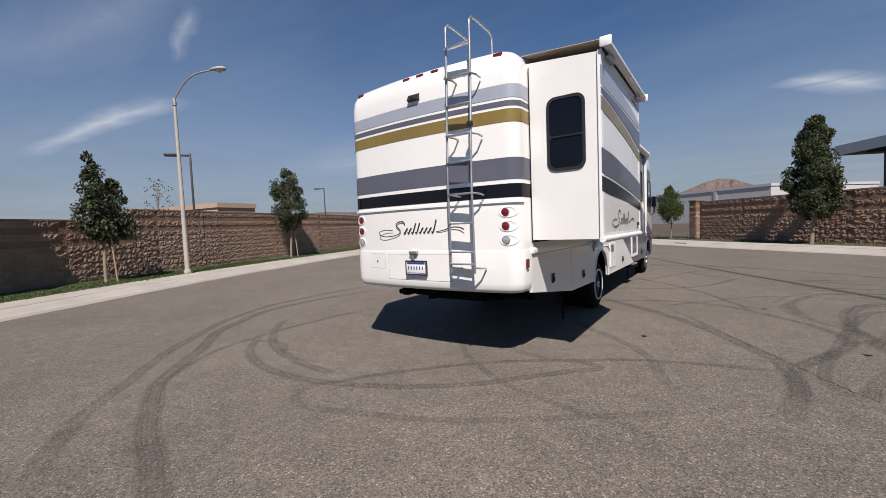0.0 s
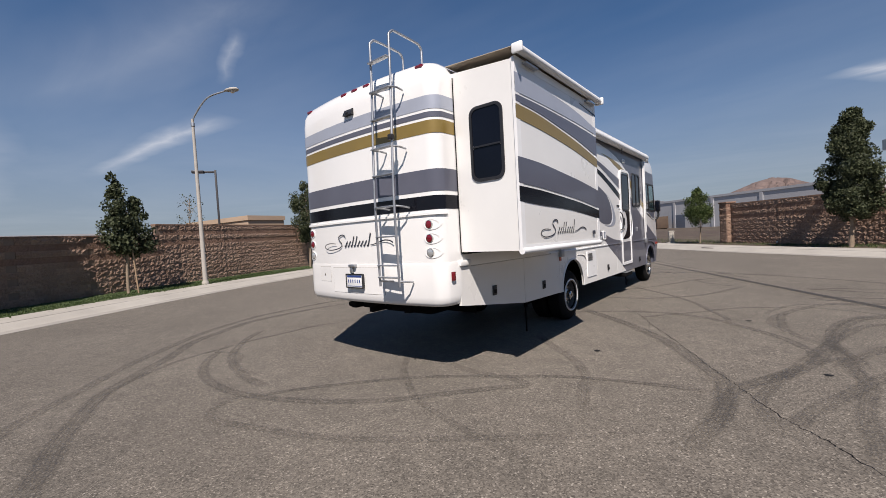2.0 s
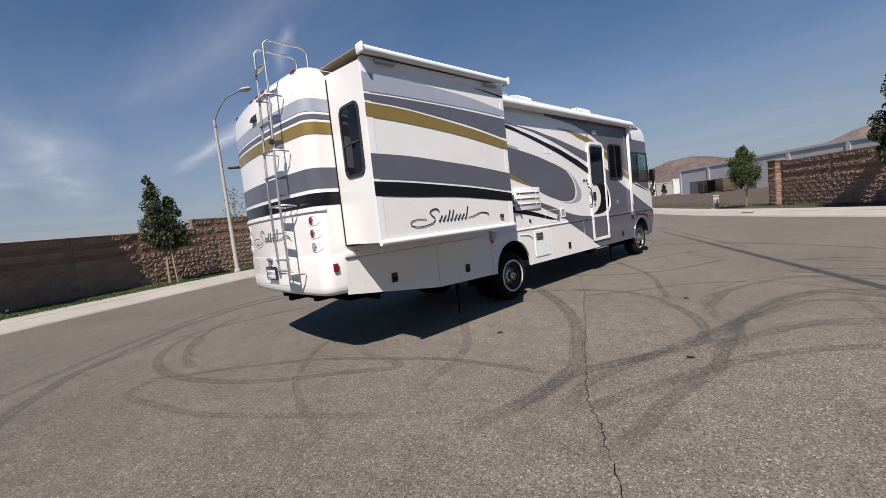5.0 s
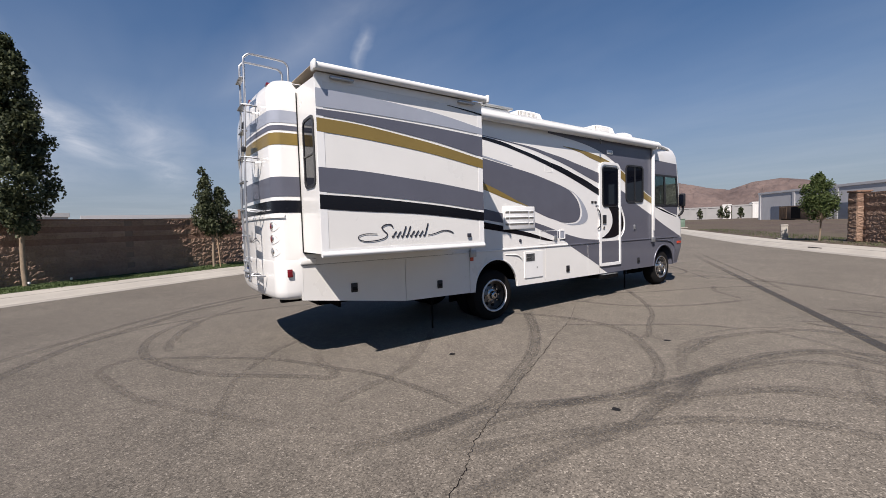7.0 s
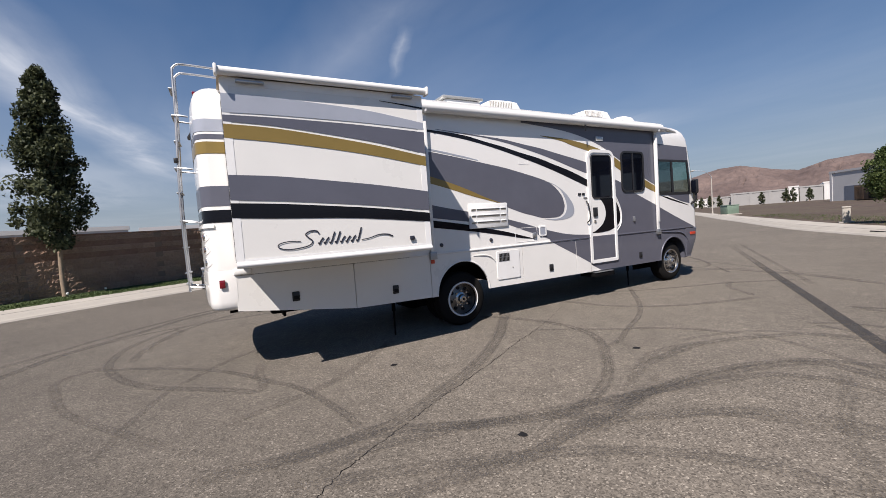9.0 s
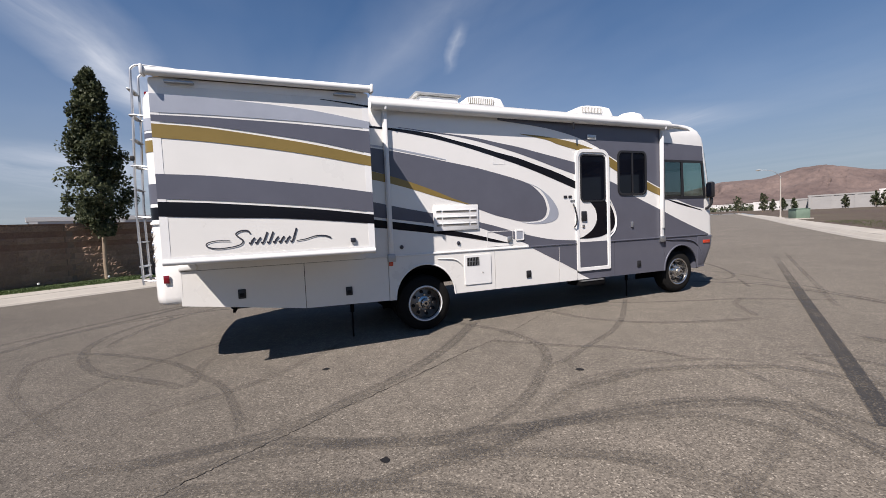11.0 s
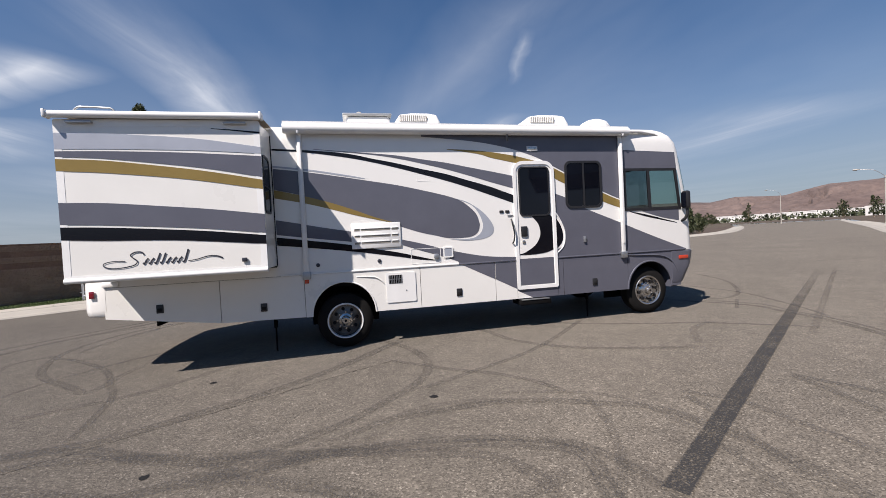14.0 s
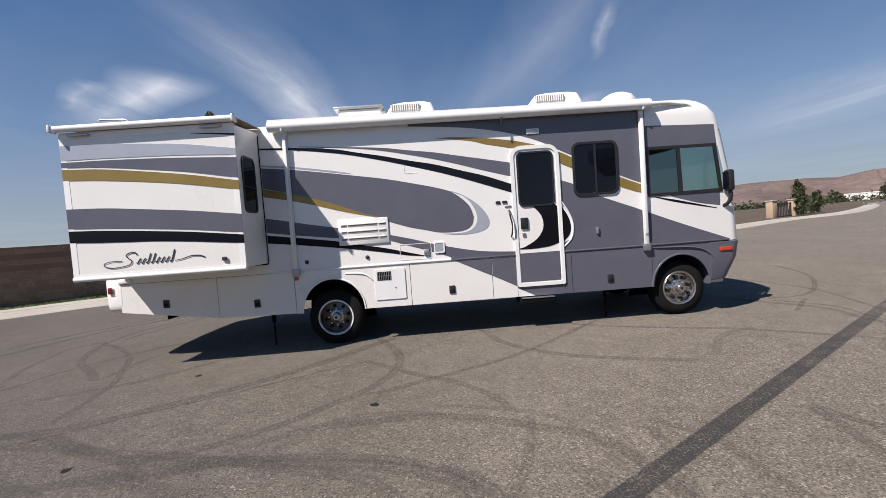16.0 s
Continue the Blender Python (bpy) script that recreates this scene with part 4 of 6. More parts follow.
container = thing("storage_container", "rust-brown storage container with an open dark end beyond the field", "container", (-22.3, 91.9, 0.1), -46.5)
part("shell", box(0, 8.6, 0, 2.4, 0.15, 2.6, 0.03), RUST, container)
# a black slab on the closed shell gives the shade inside the doorway
part("shade_panel", box(3.6, 6.2, -0.03, 0.02, 0.3, 2.4), CHASSIS, container, "black panel painted as the shade in a doorway")
for k in range(10):
    part("rib", box(0.12 + 0.23 * k, 0.22 + 0.23 * k, -0.05, 0.01, 0.3, 2.45), RUST, container)
for x in (0.4, 8.0):
    part("skid", box(x, x + 0.3, 0.1, 2.3, -0.05, 0.148), CHASSIS, container)

canopy = thing("carport", "flat-roofed carport on posts behind the block wall", "carport", (7.0, 24.0, 0.1), -62)
part("roof", box(0, 16, 0, 9, 4.6, 4.75), GREY_STUCCO, canopy)
part("fascia", frame_ring(rounded(-0.1, 16.1, -0.1, 9.1, 0.02, 1), rounded(0.0, 16, 0, 9, 0.02, 1), "z", 4.42, 4.95), ALUMINIUM, canopy)
for k in range(4):
    for y in (1.2, 7.6):
        part("post", box(1.3 + 4.4 * k, 1.55 + 4.4 * k, y, y + 0.25, -0.05, 4.6), DARK_STEEL, canopy)
    part("beam", box(1.35 + 4.4 * k, 1.5 + 4.4 * k, 0.3, 8.6, 4.35, 4.598), DARK_STEEL, canopy)

# ---- utility boxes ----
pedestal = thing("utility_pedestal", "pale grey utility pedestal on the verge", "utility box", (-2.8, 23.8, 0.13), -70)
part("body", box(-0.15, 0.15, -0.15, 0.15, 0, 0.72, 0.02), CONCRETE, pedestal)
part("lid", box(-0.18, 0.18, -0.17, 0.17, 0.722, 0.80, 0.03), CONCRETE, pedestal)
part("base", box(-0.3, 0.3, -0.28, 0.28, -0.05, 0.05, 0.01), GUTTER, pedestal)
transformer = thing("transformer_box", "green metal transformer box on a concrete pad", "utility box", (-20.2, 48.4, 0.13), -38)
part("body", box(-0.8, 0.8, -0.6, 0.6, 0.1, 1.05, 0.04), GREEN_PAINT, transformer)
part("pad", box(-1.0, 1.0, -0.8, 0.8, -0.05, 0.1, 0.01), CONCRETE, transformer)
part("lid", box(-0.84, 0.84, -0.64, 0.64, 1.052, 1.12, 0.02), GREEN_PAINT, transformer)
drain = thing("storm_drain", "storm drain in the kerb, its shaded mouth painted black", "drain", (-0.08, 17.7, 0.0), -46)
# black slab in place of a hollow: the drain's shade is its colour
part("shade_panel", box(-0.4, 0.4, -0.06, 0.02, 0.04, 0.12), RUBBER, drain)
for x, y in ((-13.0, -7.0), (-12.5, -7.9), (-11.6, -9.5), (2.6, 18.2)):
    lamp = thing("ground_spotlight", "small white ground light in the lawn", "garden light", (x, y, 0.17), group="ground lights")
    part("stem", tube([(0, 0, -0.03), (0, 0, 0.1)], 0.015, 8), PLASTIC, lamp)
    part("head", spin([(0.08, 0.02), (0.1, 0.036), (0.145, 0.036), (0.155, 0.02)], (0, 0, 0), "z", 12), TRIM, lamp)

# ---- gate beside the far bend ----
gate = thing("gateway", "tan masonry gate piers with a dark metal gate", "gate", (-37.3, 39.8, 0.1), 106)
for x in (-1.7, 1.7):
    pier_part = part("pier", box(x - 0.35, x + 0.35, -0.35, 0.35, -0.05, 1.8, 0.03), TAN_STUCCO, gate)
    part("cap", box(x - 0.42, x + 0.42, -0.42, 0.42, 1.802, 1.92, 0.03), CONCRETE, pier_part)
part("rail", box(-1.34, 1.34, -0.05, 0.05, 1.45, 1.53), DARK_STEEL, gate)
part("rail", box(-1.34, 1.34, -0.05, 0.05, 0.1, 0.18), DARK_STEEL, gate)
for k in range(12):
    part("picket", box(-1.35 + 0.24 * k, -1.3 + 0.24 * k, -0.03, 0.03, 0.0, 1.6), DARK_STEEL, gate)

# ---- far trees and hills ----
def far_tree(x, y, h, r, seed):
    return tree("far_tree", (x, y, 0.1), h, [(0.12, r * 0.8), (0.4, r), (0.75, r * 0.6), (1.0, 0.1)], 0.12, 2600, LEAF, "distant dark green tree before the warehouses", seed, 0.22, 60)


for k, (x, y, h, r) in enumerate(((-66.7, 122.2, 5.4, 0.8), (-64.9, 123.4, 3.4, 0.8), (-63.1, 124.6, 3.6, 0.8), (-61.1, 125.8, 3.4, 0.8), (-52.2, 129.7, 3.5, 0.9), (-47.2, 131.3, 3.9, 0.9), (-45.9, 131.9, 4.0, 0.9), (-42.7, 132.7, 3.5, 0.8), (-79.8, 145.8, 5.6, 1.6),
                                  (-98.7, 122.7, 6.4, 1.1), (-103.9, 127.5, 4.4, 1.4), (-111.7, 122.1, 3.8, 1.8), (-119.0, 127.7, 4.6, 1.6), (-37.0, 41.6, 3.0, 0.5), (-42.5, 46.5, 4.4, 0.8), (-41.0, 47.0, 2.4, 0.8), (-127.2, 131.3, 5.0, 2.6), (-94.4, 155.0, 6.0, 2.2), (-87.8, 145.3, 4.5, 2.0))):
    far_tree(x, y, h, r, 40 + k)

hedge_rnd = np.random.default_rng(9)
hv, hf = [], []
for k in range(2600):
    a = radians(hedge_rnd.uniform(-58, 12))
    d = hedge_rnd.uniform(230, 300)
    p = Vector((d * math.sin(a), d * math.cos(a), 0.2 + abs(hedge_rnd.normal(0, 0.9))))
    for _ in range(9):
        q = p + Vector(hedge_rnd.normal(0, 0.8, 3))
        u, v = Vector(hedge_rnd.normal(0, 0.32, 3)), Vector(hedge_rnd.normal(0, 0.32, 3))
        n = len(hv)
        hv += [tuple(q - u), tuple(q + v), tuple(q + u), tuple(q - v)]
        hf.append((n, n + 1, n + 2, n + 3))
hedge_me = bpy.data.meshes.new("far_woods")
hedge_me.from_pydata(hv, [], hf)
hedge_me.materials.append(LEAF)
tagged(new("far_woods", hedge_me), "distant belt of dark trees below the hills", "trees", kind="stuff")

RIDGE = [(-75, 1.8), (-63, 2.2), (-55, 2.45), (-51.4, 2.62), (-46.8, 2.46), (-44.1, 2.22), (-41.6, 2.63), (-37.4, 2.32), (-33.8, 3.12), (-30.2, 3.09), (-27.2, 3.87), (-25.2, 3.96), (-23.2, 3.38), (-20.2, 2.79), (-18.0, 3.5), (-15.6, 3.75), (-13.6, 3.35), (-11.2, 2.6), (-8.4, 2.3), (-4.6, 2.7), (-2.0, 3.75), (-0.4, 4.15), (1.2, 3.9), (3.4, 2.9), (6, 2.4), (14, 1.0)]
hill_bm = bmesh.new()
rows = []
azs = np.arange(-75, 14.01, 0.15)
for j in range(41):
    f = j / 40
    ring = []
    for a in azs:
        crest = np.interp(a, [r[0] for r in RIDGE], [r[1] for r in RIDGE])
        far = 1900 + 700 * f
        rough = noise.fractal(Vector((a * 0.22, f * 2.2, 4.2)), 0.8, 2.1, 7)
        z = 2600 * math.tan(radians(crest)) * (math.sin(f * math.pi / 2) ** 2.0) * (1 + 0.35 * rough * (1.03 - f)) * (1 - 0.26 * abs(noise.fractal(Vector((a * 0.55 + 3 * rough, f * 0.9, 9.1)), 0.9, 2.2, 5)) * math.sin(math.pi * f)) - 2 * (1 - f)
        ring.append(hill_bm.verts.new((far * math.sin(radians(a)), far * math.cos(radians(a)), z)))
    rows.append(ring)
for a, b in zip(rows, rows[1:]):
    for k in range(len(azs) - 1):
        hill_bm.faces.new((a[k], a[k + 1], b[k + 1], b[k]))
bmesh.ops.recalc_face_normals(hill_bm, faces=list(hill_bm.faces))
hills = structure("backdrop_hills", shade(hill_bm, 45), HILL, "bare brown hills on the horizon")
hills["category"] = "hills"


# ---- motorhome ----
rv = thing("motorhome", "white motorhome with grey, gold and black swooshes, slide-out extended", "motorhome")
# the body stands slightly nose-down on its wheels
PITCH = 0.0095
rv.matrix_world = pose(0, 0, 0, -math.degrees(PITCH), 0, 0)
WIDTH = 2.48


def front_at(z):
    return float(np.interp(z, [0.5, 0.8, 1.17, 1.6, 2.26, 2.97, 3.12, 3.26, 3.36, 3.44], [5.98, 6.2, 6.27, 6.25, 6.17, 6.04, 5.99, 5.87, 5.7, 5.45]))


def plan(z, inset=0.0, rear=-3.39, grow=0.0):
    """The body's outline at a height, from the right side round the rear, the left side and the front."""
    xr, xl = -inset + grow, -WIDTH + inset - grow
    mid = (xr + xl) / 2
    yr, yf = rear + inset * 0.8 - grow, front_at(z) - inset * 0.6 + grow
    out = [(xr, yf - 0.16)]
    out += [(xr, y) for y in (4.86, 4.0, 1.0, -1.5, -3.0)]
    q = 0.17
    for k in range(1, 7):
        t = radians(90 * k / 6)
        out.append((xr - q * (1 - math.cos(t)), yr + q * (1 - math.sin(t))))
    half = (xr - xl) / 2 - q
    for k in range(1, 12):
        s = 1 - 2 * k / 12
        out.append((mid + s * half, yr - 0.07 * (1 - s * s)))
    for k in range(0, 6):
        t = radians(90 * (6 - k) / 6)
        out.append((xl + q * (1 - math.cos(t)), yr + q * (1 - math.sin(t))))
    out += [(xl, y) for y in (-3.0, -1.5, 1.0, 4.0, 4.86)]
    q = 0.16
    for k in range(0, 6):
        t = radians(90 * k / 6)
        out.append((xl + q * (1 - math.cos(t)), yf - q * (1 - math.sin(t))))
    half = (xr - xl) / 2 - q
    for k in range(0, 13):
        s = -1 + 2 * k / 12
        out.append((mid + s * half, yf + 0.22 * (1 - s * s)))
    for k in range(5, 0, -1):
        t = radians(90 * k / 6)
        out.append((xr - q * (1 - math.cos(t)), yf - q * (1 - math.sin(t))))
    return out


def ring_at(z, inset=0.0, grow=0.0):
    return [(x, y, z) for x, y in plan(z, inset, grow=grow)]


shell = loft([ring_at(z, i) for z, i in ((1.16, 0), (1.6, 0), (1.75, 0), (1.93, 0), (2.26, 0), (2.60, 0), (2.85, 0), (2.97, 0), (3.1, 0.0), (3.22, 0.012), (3.295, 0.045), (3.345, 0.10), (3.38, 0.2), (3.405, 0.5), (3.42, 0.9))], angle=50)
openings = []
for f in shell.faces:
    c = f.calc_center_median()
    side_open = c.y > 4.9 and 1.93 < c.z < 2.60 and (c.x > -0.001 or c.x < -WIDTH + 0.001)
    front_open = c.y > front_at(c.z) - 0.07 and 1.75 < c.z < 2.85 and abs(f.normal.z) < 0.6
    if side_open or front_open:
        openings.append(f)
bmesh.ops.delete(shell, geom=openings, context="FACES")
body = part("body", shell, WHITE, rv, "glossy white fibreglass shell")

# bands round the rear
def band(z0, z1, mat, label, name="stripe"):
    bm = bmesh.new()
    pts = [p for p in plan(1.6, grow=0.003)]
    sel = [p for p in pts if p[1] < -2.9]
    sel = [(sel[0][0], -2.86)] + sel + [(sel[-1][0], -2.86)]
    lo, hi = [bm.verts.new((x, y, z0)) for x, y in sel], [bm.verts.new((x, y, z1)) for x, y in sel]
    for k in range(len(sel) - 1):
        bm.faces.new((lo[k], lo[k + 1], hi[k + 1], hi[k]))
    bmesh.ops.recalc_face_normals(bm, faces=list(bm.faces))
    shade(bm, 60)
    part(name, bm, mat, rv, label)


band(2.83, 2.97, SILVER, "silver grey painted band")
band(2.745, 2.80, SLATE, "thin slate grey painted band")
band(2.58, 2.715, GOLD, "old gold painted band")
band(1.98, 2.21, SLATE, "wide slate grey painted band")
band(1.79, 1.935, BLACK, "black painted band")


def decal(top, bottom, x, mat, label, n=8, raised=0.003):
    """A painted swoosh on the side between an upper and a lower line of (y, z)."""
    outline = [tuple(p) for p in curve(top, n)] + [tuple(p) for p in curve(bottom, n)]
    clean = []
    for p in outline:
        if not clean or (Vector(p) - Vector(clean[-1])).length > 0.003:
            clean.append(p)
    if (Vector(clean[0]) - Vector(clean[-1])).length < 0.003:
        clean.pop()
    part("stripe", prism(clean, "x", x - 0.004, x + raised), mat, rv, label)


# swooshes on the right side
decal([(-0.9, 3.01), (-0.4, 2.985), (0.15, 2.935), (0.53, 2.855), (0.9, 2.78), (1.27, 2.69), (1.64, 2.61), (2.01, 2.5), (2.38, 2.39), (2.79, 2.235)], [(2.79, 2.105), (2.38, 2.255), (2.0, 2.39), (1.64, 2.505), (1.27, 2.61), (0.9, 2.71), (0.53, 2.8), (0.15, 2.875), (-0.4, 2.95), (-0.9, 2.985)], 0.0, BLACK, "black tapering swoosh", n=4)
decal([(-0.32, 3.003), (0.15, 2.965), (0.53, 2.935), (0.91, 2.9), (1.28, 2.84), (1.65, 2.785), (2.02, 2.71), (2.4, 2.635), (2.79, 2.555)], [(2.79, 2.35), (2.39, 2.465), (2.02, 2.58), (1.65, 2.685), (1.28, 2.775), (0.91, 2.855), (0.53, 2.915), (0.15, 2.952), (-0.32, 2.998)], 0.0, SLATE, "slate grey tapering swoosh", n=4)
decal([(1.7, 2.995), (2.04, 2.98), (2.42, 2.945), (2.81, 2.885), (2.99, 2.845)], [(2.99, 2.735), (2.65, 2.805), (2.42, 2.855), (2.19, 2.92), (1.7, 2.988)], 0.0, GOLD, "old gold tapering swoosh", n=5)
decal([(1.3, 3.24), (4.845, 3.24)], [(4.845, 2.08), (4.42, 2.26), (4.05, 2.44), (3.74, 2.59), (3.5, 2.71), (3.2, 2.86), (2.82, 2.985), (2.43, 3.07), (2.05, 3.125), (1.67, 3.16), (1.3, 3.19)], 0.0, SLATE, "large slate grey painted panel", n=5)
decal([(2.985, 2.846), (3.25, 2.775), (3.52, 2.67), (3.74, 2.562), (4.42, 2.235), (4.845, 2.06)], [(4.845, 1.935), (4.41, 2.09), (3.72, 2.405), (3.5, 2.515), (3.25, 2.645), (2.985, 2.736)], 0.0, GOLD, "old gold diagonal stripe", raised=0.0036)
decal([(3.48, 2.26), (3.73, 2.165), (4.11, 1.965), (4.68, 1.735), (5.31, 1.475), (6.08, 1.18)], [(6.08, 1.168), (3.46, 1.168), (3.64, 1.36), (3.69, 1.55), (3.62, 1.75), (3.48, 1.95)], 0.0, SLATE, "slate grey painted lower panel", n=4)
decal([(-0.9, 2.72), (-0.43, 2.665), (0.14, 2.575), (0.52, 2.51), (0.89, 2.445), (1.26, 2.36), (1.62, 2.27), (1.84, 2.195), (1.99, 2.1), (2.13, 1.955), (2.185, 1.79)], [(2.185, 1.79), (2.155, 1.68), (2.07, 1.61), (1.92, 1.585), (1.66, 1.592), (1.44, 1.645), (1.22, 1.70), (0.93, 1.80), (0.64, 1.91), (0.25, 2.06), (-0.47, 2.31), (-0.9, 2.42)], 0.0, SLATE, "large slate grey teardrop swoosh", n=5)
decal([(-0.9, 2.765), (-0.43, 2.71), (0.14, 2.615), (0.4, 2.56)], [(0.4, 2.55), (0.14, 2.592), (-0.43, 2.685), (-0.9, 2.74)], 0.0, SILVER, "silver grey streak along the teardrop", n=4)
decal([(1.73, 2.235), (1.99, 2.15), (2.21, 2.01), (2.35, 1.86), (2.415, 1.72), (2.375, 1.61), (2.22, 1.55), (1.95, 1.535), (1.69, 1.572)], [(1.69, 1.572), (1.92, 1.562), (2.09, 1.582), (2.2, 1.66), (2.235, 1.79), (2.17, 1.97), (2.03, 2.12), (1.73, 2.232)], 0.0, SILVER, "silver grey crescent", n=5)
decal([(-0.9, 2.415), (-0.5, 2.32), (-0.11, 2.205), (0.2, 2.095), (0.49, 1.98), (0.79, 1.878)], [(0.79, 1.872), (0.49, 1.942), (0.19, 2.02), (-0.11, 2.11), (-0.51, 2.215), (-0.9, 2.295)], 0.0, GOLD, "old gold tapering streak", raised=0.0036)
decal([(-0.9, 1.98), (-0.6, 1.92), (-0.28, 1.85), (0.16, 1.765)], [(0.16, 1.61), (-0.3, 1.675), (-0.62, 1.722), (-0.9, 1.765)], 0.0, SLATE, "slate grey band")
decal([(0.92, 1.605), (1.21, 1.53), (1.57, 1.425), (1.94, 1.33), (2.32, 1.26), (2.79, 1.222)], [(2.79, 1.172), (1.90, 1.172), (1.78, 1.217), (1.49, 1.325), (1.2, 1.42), (0.92, 1.52)], 0.0, SLATE, "slate grey tapering swoosh", n=5)
decal([(-0.9, 1.728), (-0.46, 1.662), (0.13, 1.567), (0.46, 1.492), (0.83, 1.415), (1.2, 1.318), (1.45, 1.252)], [(1.45, 1.25), (1.19, 1.278), (0.83, 1.348), (0.46, 1.415), (0.12, 1.47), (-0.47, 1.555), (-0.9, 1.61)], 0.0, BLACK, "black tapering swoosh", raised=0.0036)
decal([(4.845, 2.965), (5.9, 2.925)], [(5.93, 2.63), (4.845, 2.645)], 0.0, SLATE, "slate grey band above the cab window", n=1)
decal([(4.95, 1.895), (5.3, 1.82), (5.9, 1.665)], [(5.9, 1.655), (5.3, 1.785), (4.95, 1.885)], 0.0, BLACK, "thin dark stripe under the cab window")
decal([(5.2, 1.93), (5.95, 1.905)], [(5.95, 1.70), (5.6, 1.765), (5.2, 1.885)], 0.0, SLATE, "slate grey panel under the cab window", n=3)

# skirt panels, each a compartment door
def skirt(y0, y1, mat, label, arch=None, bottom=0.53, bottom_front=None, top=1.155):
    bf = bottom if bottom_front is None else bottom_front
    g = 0.004
    outline = [(y0 + g, bottom), ]
    if arch:
        c, r, cz = arch
        outline += [(c - r, bottom)] + [(c + r * math.cos(t), cz + (r * 1.04) * math.sin(t)) for t in (math.pi * (1 - k / 16) for k in range(17))] + [(c + r, bf)]
    outline += [(y1 - g, bf), (y1 - g, top), (y0 + g, top)]
    part("compartment_door", prism(outline, "x", -0.035, 0.004), mat, rv, label)


skirt(-3.12, -1.70, PANEL_WHITE, "white compartment door", bottom=0.74, bottom_front=0.555)
skirt(-1.70, -0.56, PANEL_WHITE, "white compartment door", bottom=0.555, bottom_front=0.535)
skirt(-0.56, 1.17, PANEL_WHITE, "white wheel arch panel", arch=(0.0, 0.47, 0.53))
skirt(1.17, 2.405, PANEL_WHITE, "white compartment door with a grey corner")
skirt(2.405, 2.78, PANEL_WHITE, "white and grey skirt panel")
skirt(3.51, 3.62, SLATE, "slate grey skirt panel beside the door")
skirt(3.62, 4.86, SLATE, "slate grey compartment door")
skirt(4.86, 5.95, SLATE, "slate grey front wheel arch panel", arch=(5.32, 0.44, 0.53))
part("skirt", prism([(2.78, 0.53), (3.51, 0.53), (3.51, 0.70), (2.78, 0.70)], "x", -0.035, 0.003), SLATE, rv, "slate grey sill under the door")
decal([(1.86, 1.15), (2.399, 1.15)], [(2.399, 0.885), (2.1, 1.03)], 0.004, SLATE, "slate grey painted corner", n=1)
decal([(2.411, 1.15), (2.774, 1.15)], [(2.774, 0.695), (2.411, 0.88)], 0.004, SLATE, "slate grey painted corner", n=1)
decal([(2.782, 0.69), (2.782, 0.66)], [(3.04, 0.532), (2.782, 0.532)], 0.003, PANEL_WHITE, "white painted corner", n=1)
part("belt_moulding", box(-0.01, 0.018, -0.88, 1.8, 1.158, 1.18, 0.005), TRIM, rv)
part("belt_moulding", box(-0.01, 0.018, 1.8, 2.775, 1.158, 1.18, 0.005), SLATE, rv)
part("belt_moulding", box(-0.01, 0.018, 3.515, 6.05, 1.158, 1.18, 0.005), SLATE, rv)
part("skirt", box(-WIDTH, -WIDTH + 0.03, -2.95, -0.47, 0.74, 1.158), PANEL_WHITE, rv, "white skirt of the far side")
part("skirt", box(-WIDTH, -WIDTH + 0.03, 0.47, 4.85, 0.53, 1.158), PANEL_WHITE, rv, "white skirt of the far side")
part("wheel_arch_trim", tube(curve([(0.006, 0.47 * math.cos(t), 0.53 + 0.49 * math.sin(t)) for t in (math.pi * k / 10 for k in range(11))], 2), 0.012, 6), TRIM, rv)
part("wheel_arch_trim", tube(curve([(0.006, 5.3 + 0.45 * math.cos(t), 0.53 + 0.47 * math.sin(t)) for t in (math.pi * k / 10 for k in range(11))], 2), 0.014, 6), SLATE, rv)
arch_flare = [(0.004, 4.86, 1.13), (0.012, 5.0, 1.12), (0.016, 5.5, 1.09), (0.012, 5.75, 0.98), (0.006, 5.9, 0.75)]
part("arch_crease", tube(curve(arch_flare, 5), 0.012, 6), SLATE, rv)
part("arch_crease", tube(curve([(0.004, 0.2, 1.08), (0.01, 0.45, 1.06), (0.01, 0.56, 1.0), (0.004, 0.6, 0.95)], 5), 0.01, 6), PANEL_WHITE, rv)

# front and rear bumpers
def wrap(y_lo, y_hi, zs, mat, name, label, rear):
    rings, proud = [], 0.006 if rear else 0.014
    for z, inset in zs:
        pts = [p for p in plan(max(z, 0.5), inset, grow=proud) if y_lo <= p[1] <= y_hi]
        if rear:
            pts = [(proud - inset, -3.10)] + pts + [(-WIDTH - proud + inset, -3.10)]
        else:
            left = sorted([p for p in pts if p[0] < -WIDTH / 2], key=lambda p: (p[0], p[1]))
            right = sorted([p for p in pts if p[0] >= -WIDTH / 2], key=lambda p: (p[0], -p[1]))
            pts = [(-WIDTH - 0.014 + inset, y_lo)] + left + right + [(0.014 - inset, y_lo)]
        rings.append([(x, y, z) for x, y in pts])
    own = bmesh.new()
    made = [[own.verts.new(v) for v in r] for r in rings]
    for a, b in zip(made, made[1:]):
        for k in range(len(a) - 1):
            own.faces.new((a[k], a[k + 1], b[k + 1], b[k]))
    own.faces.new(made[0]), own.faces.new(made[-1])
    own.faces.new([r[0] for r in made] + [r[-1] for r in reversed(made)])
    bmesh.ops.recalc_face_normals(own, faces=list(own.faces))
    part(name, shade(own, 50), mat, rv, label)


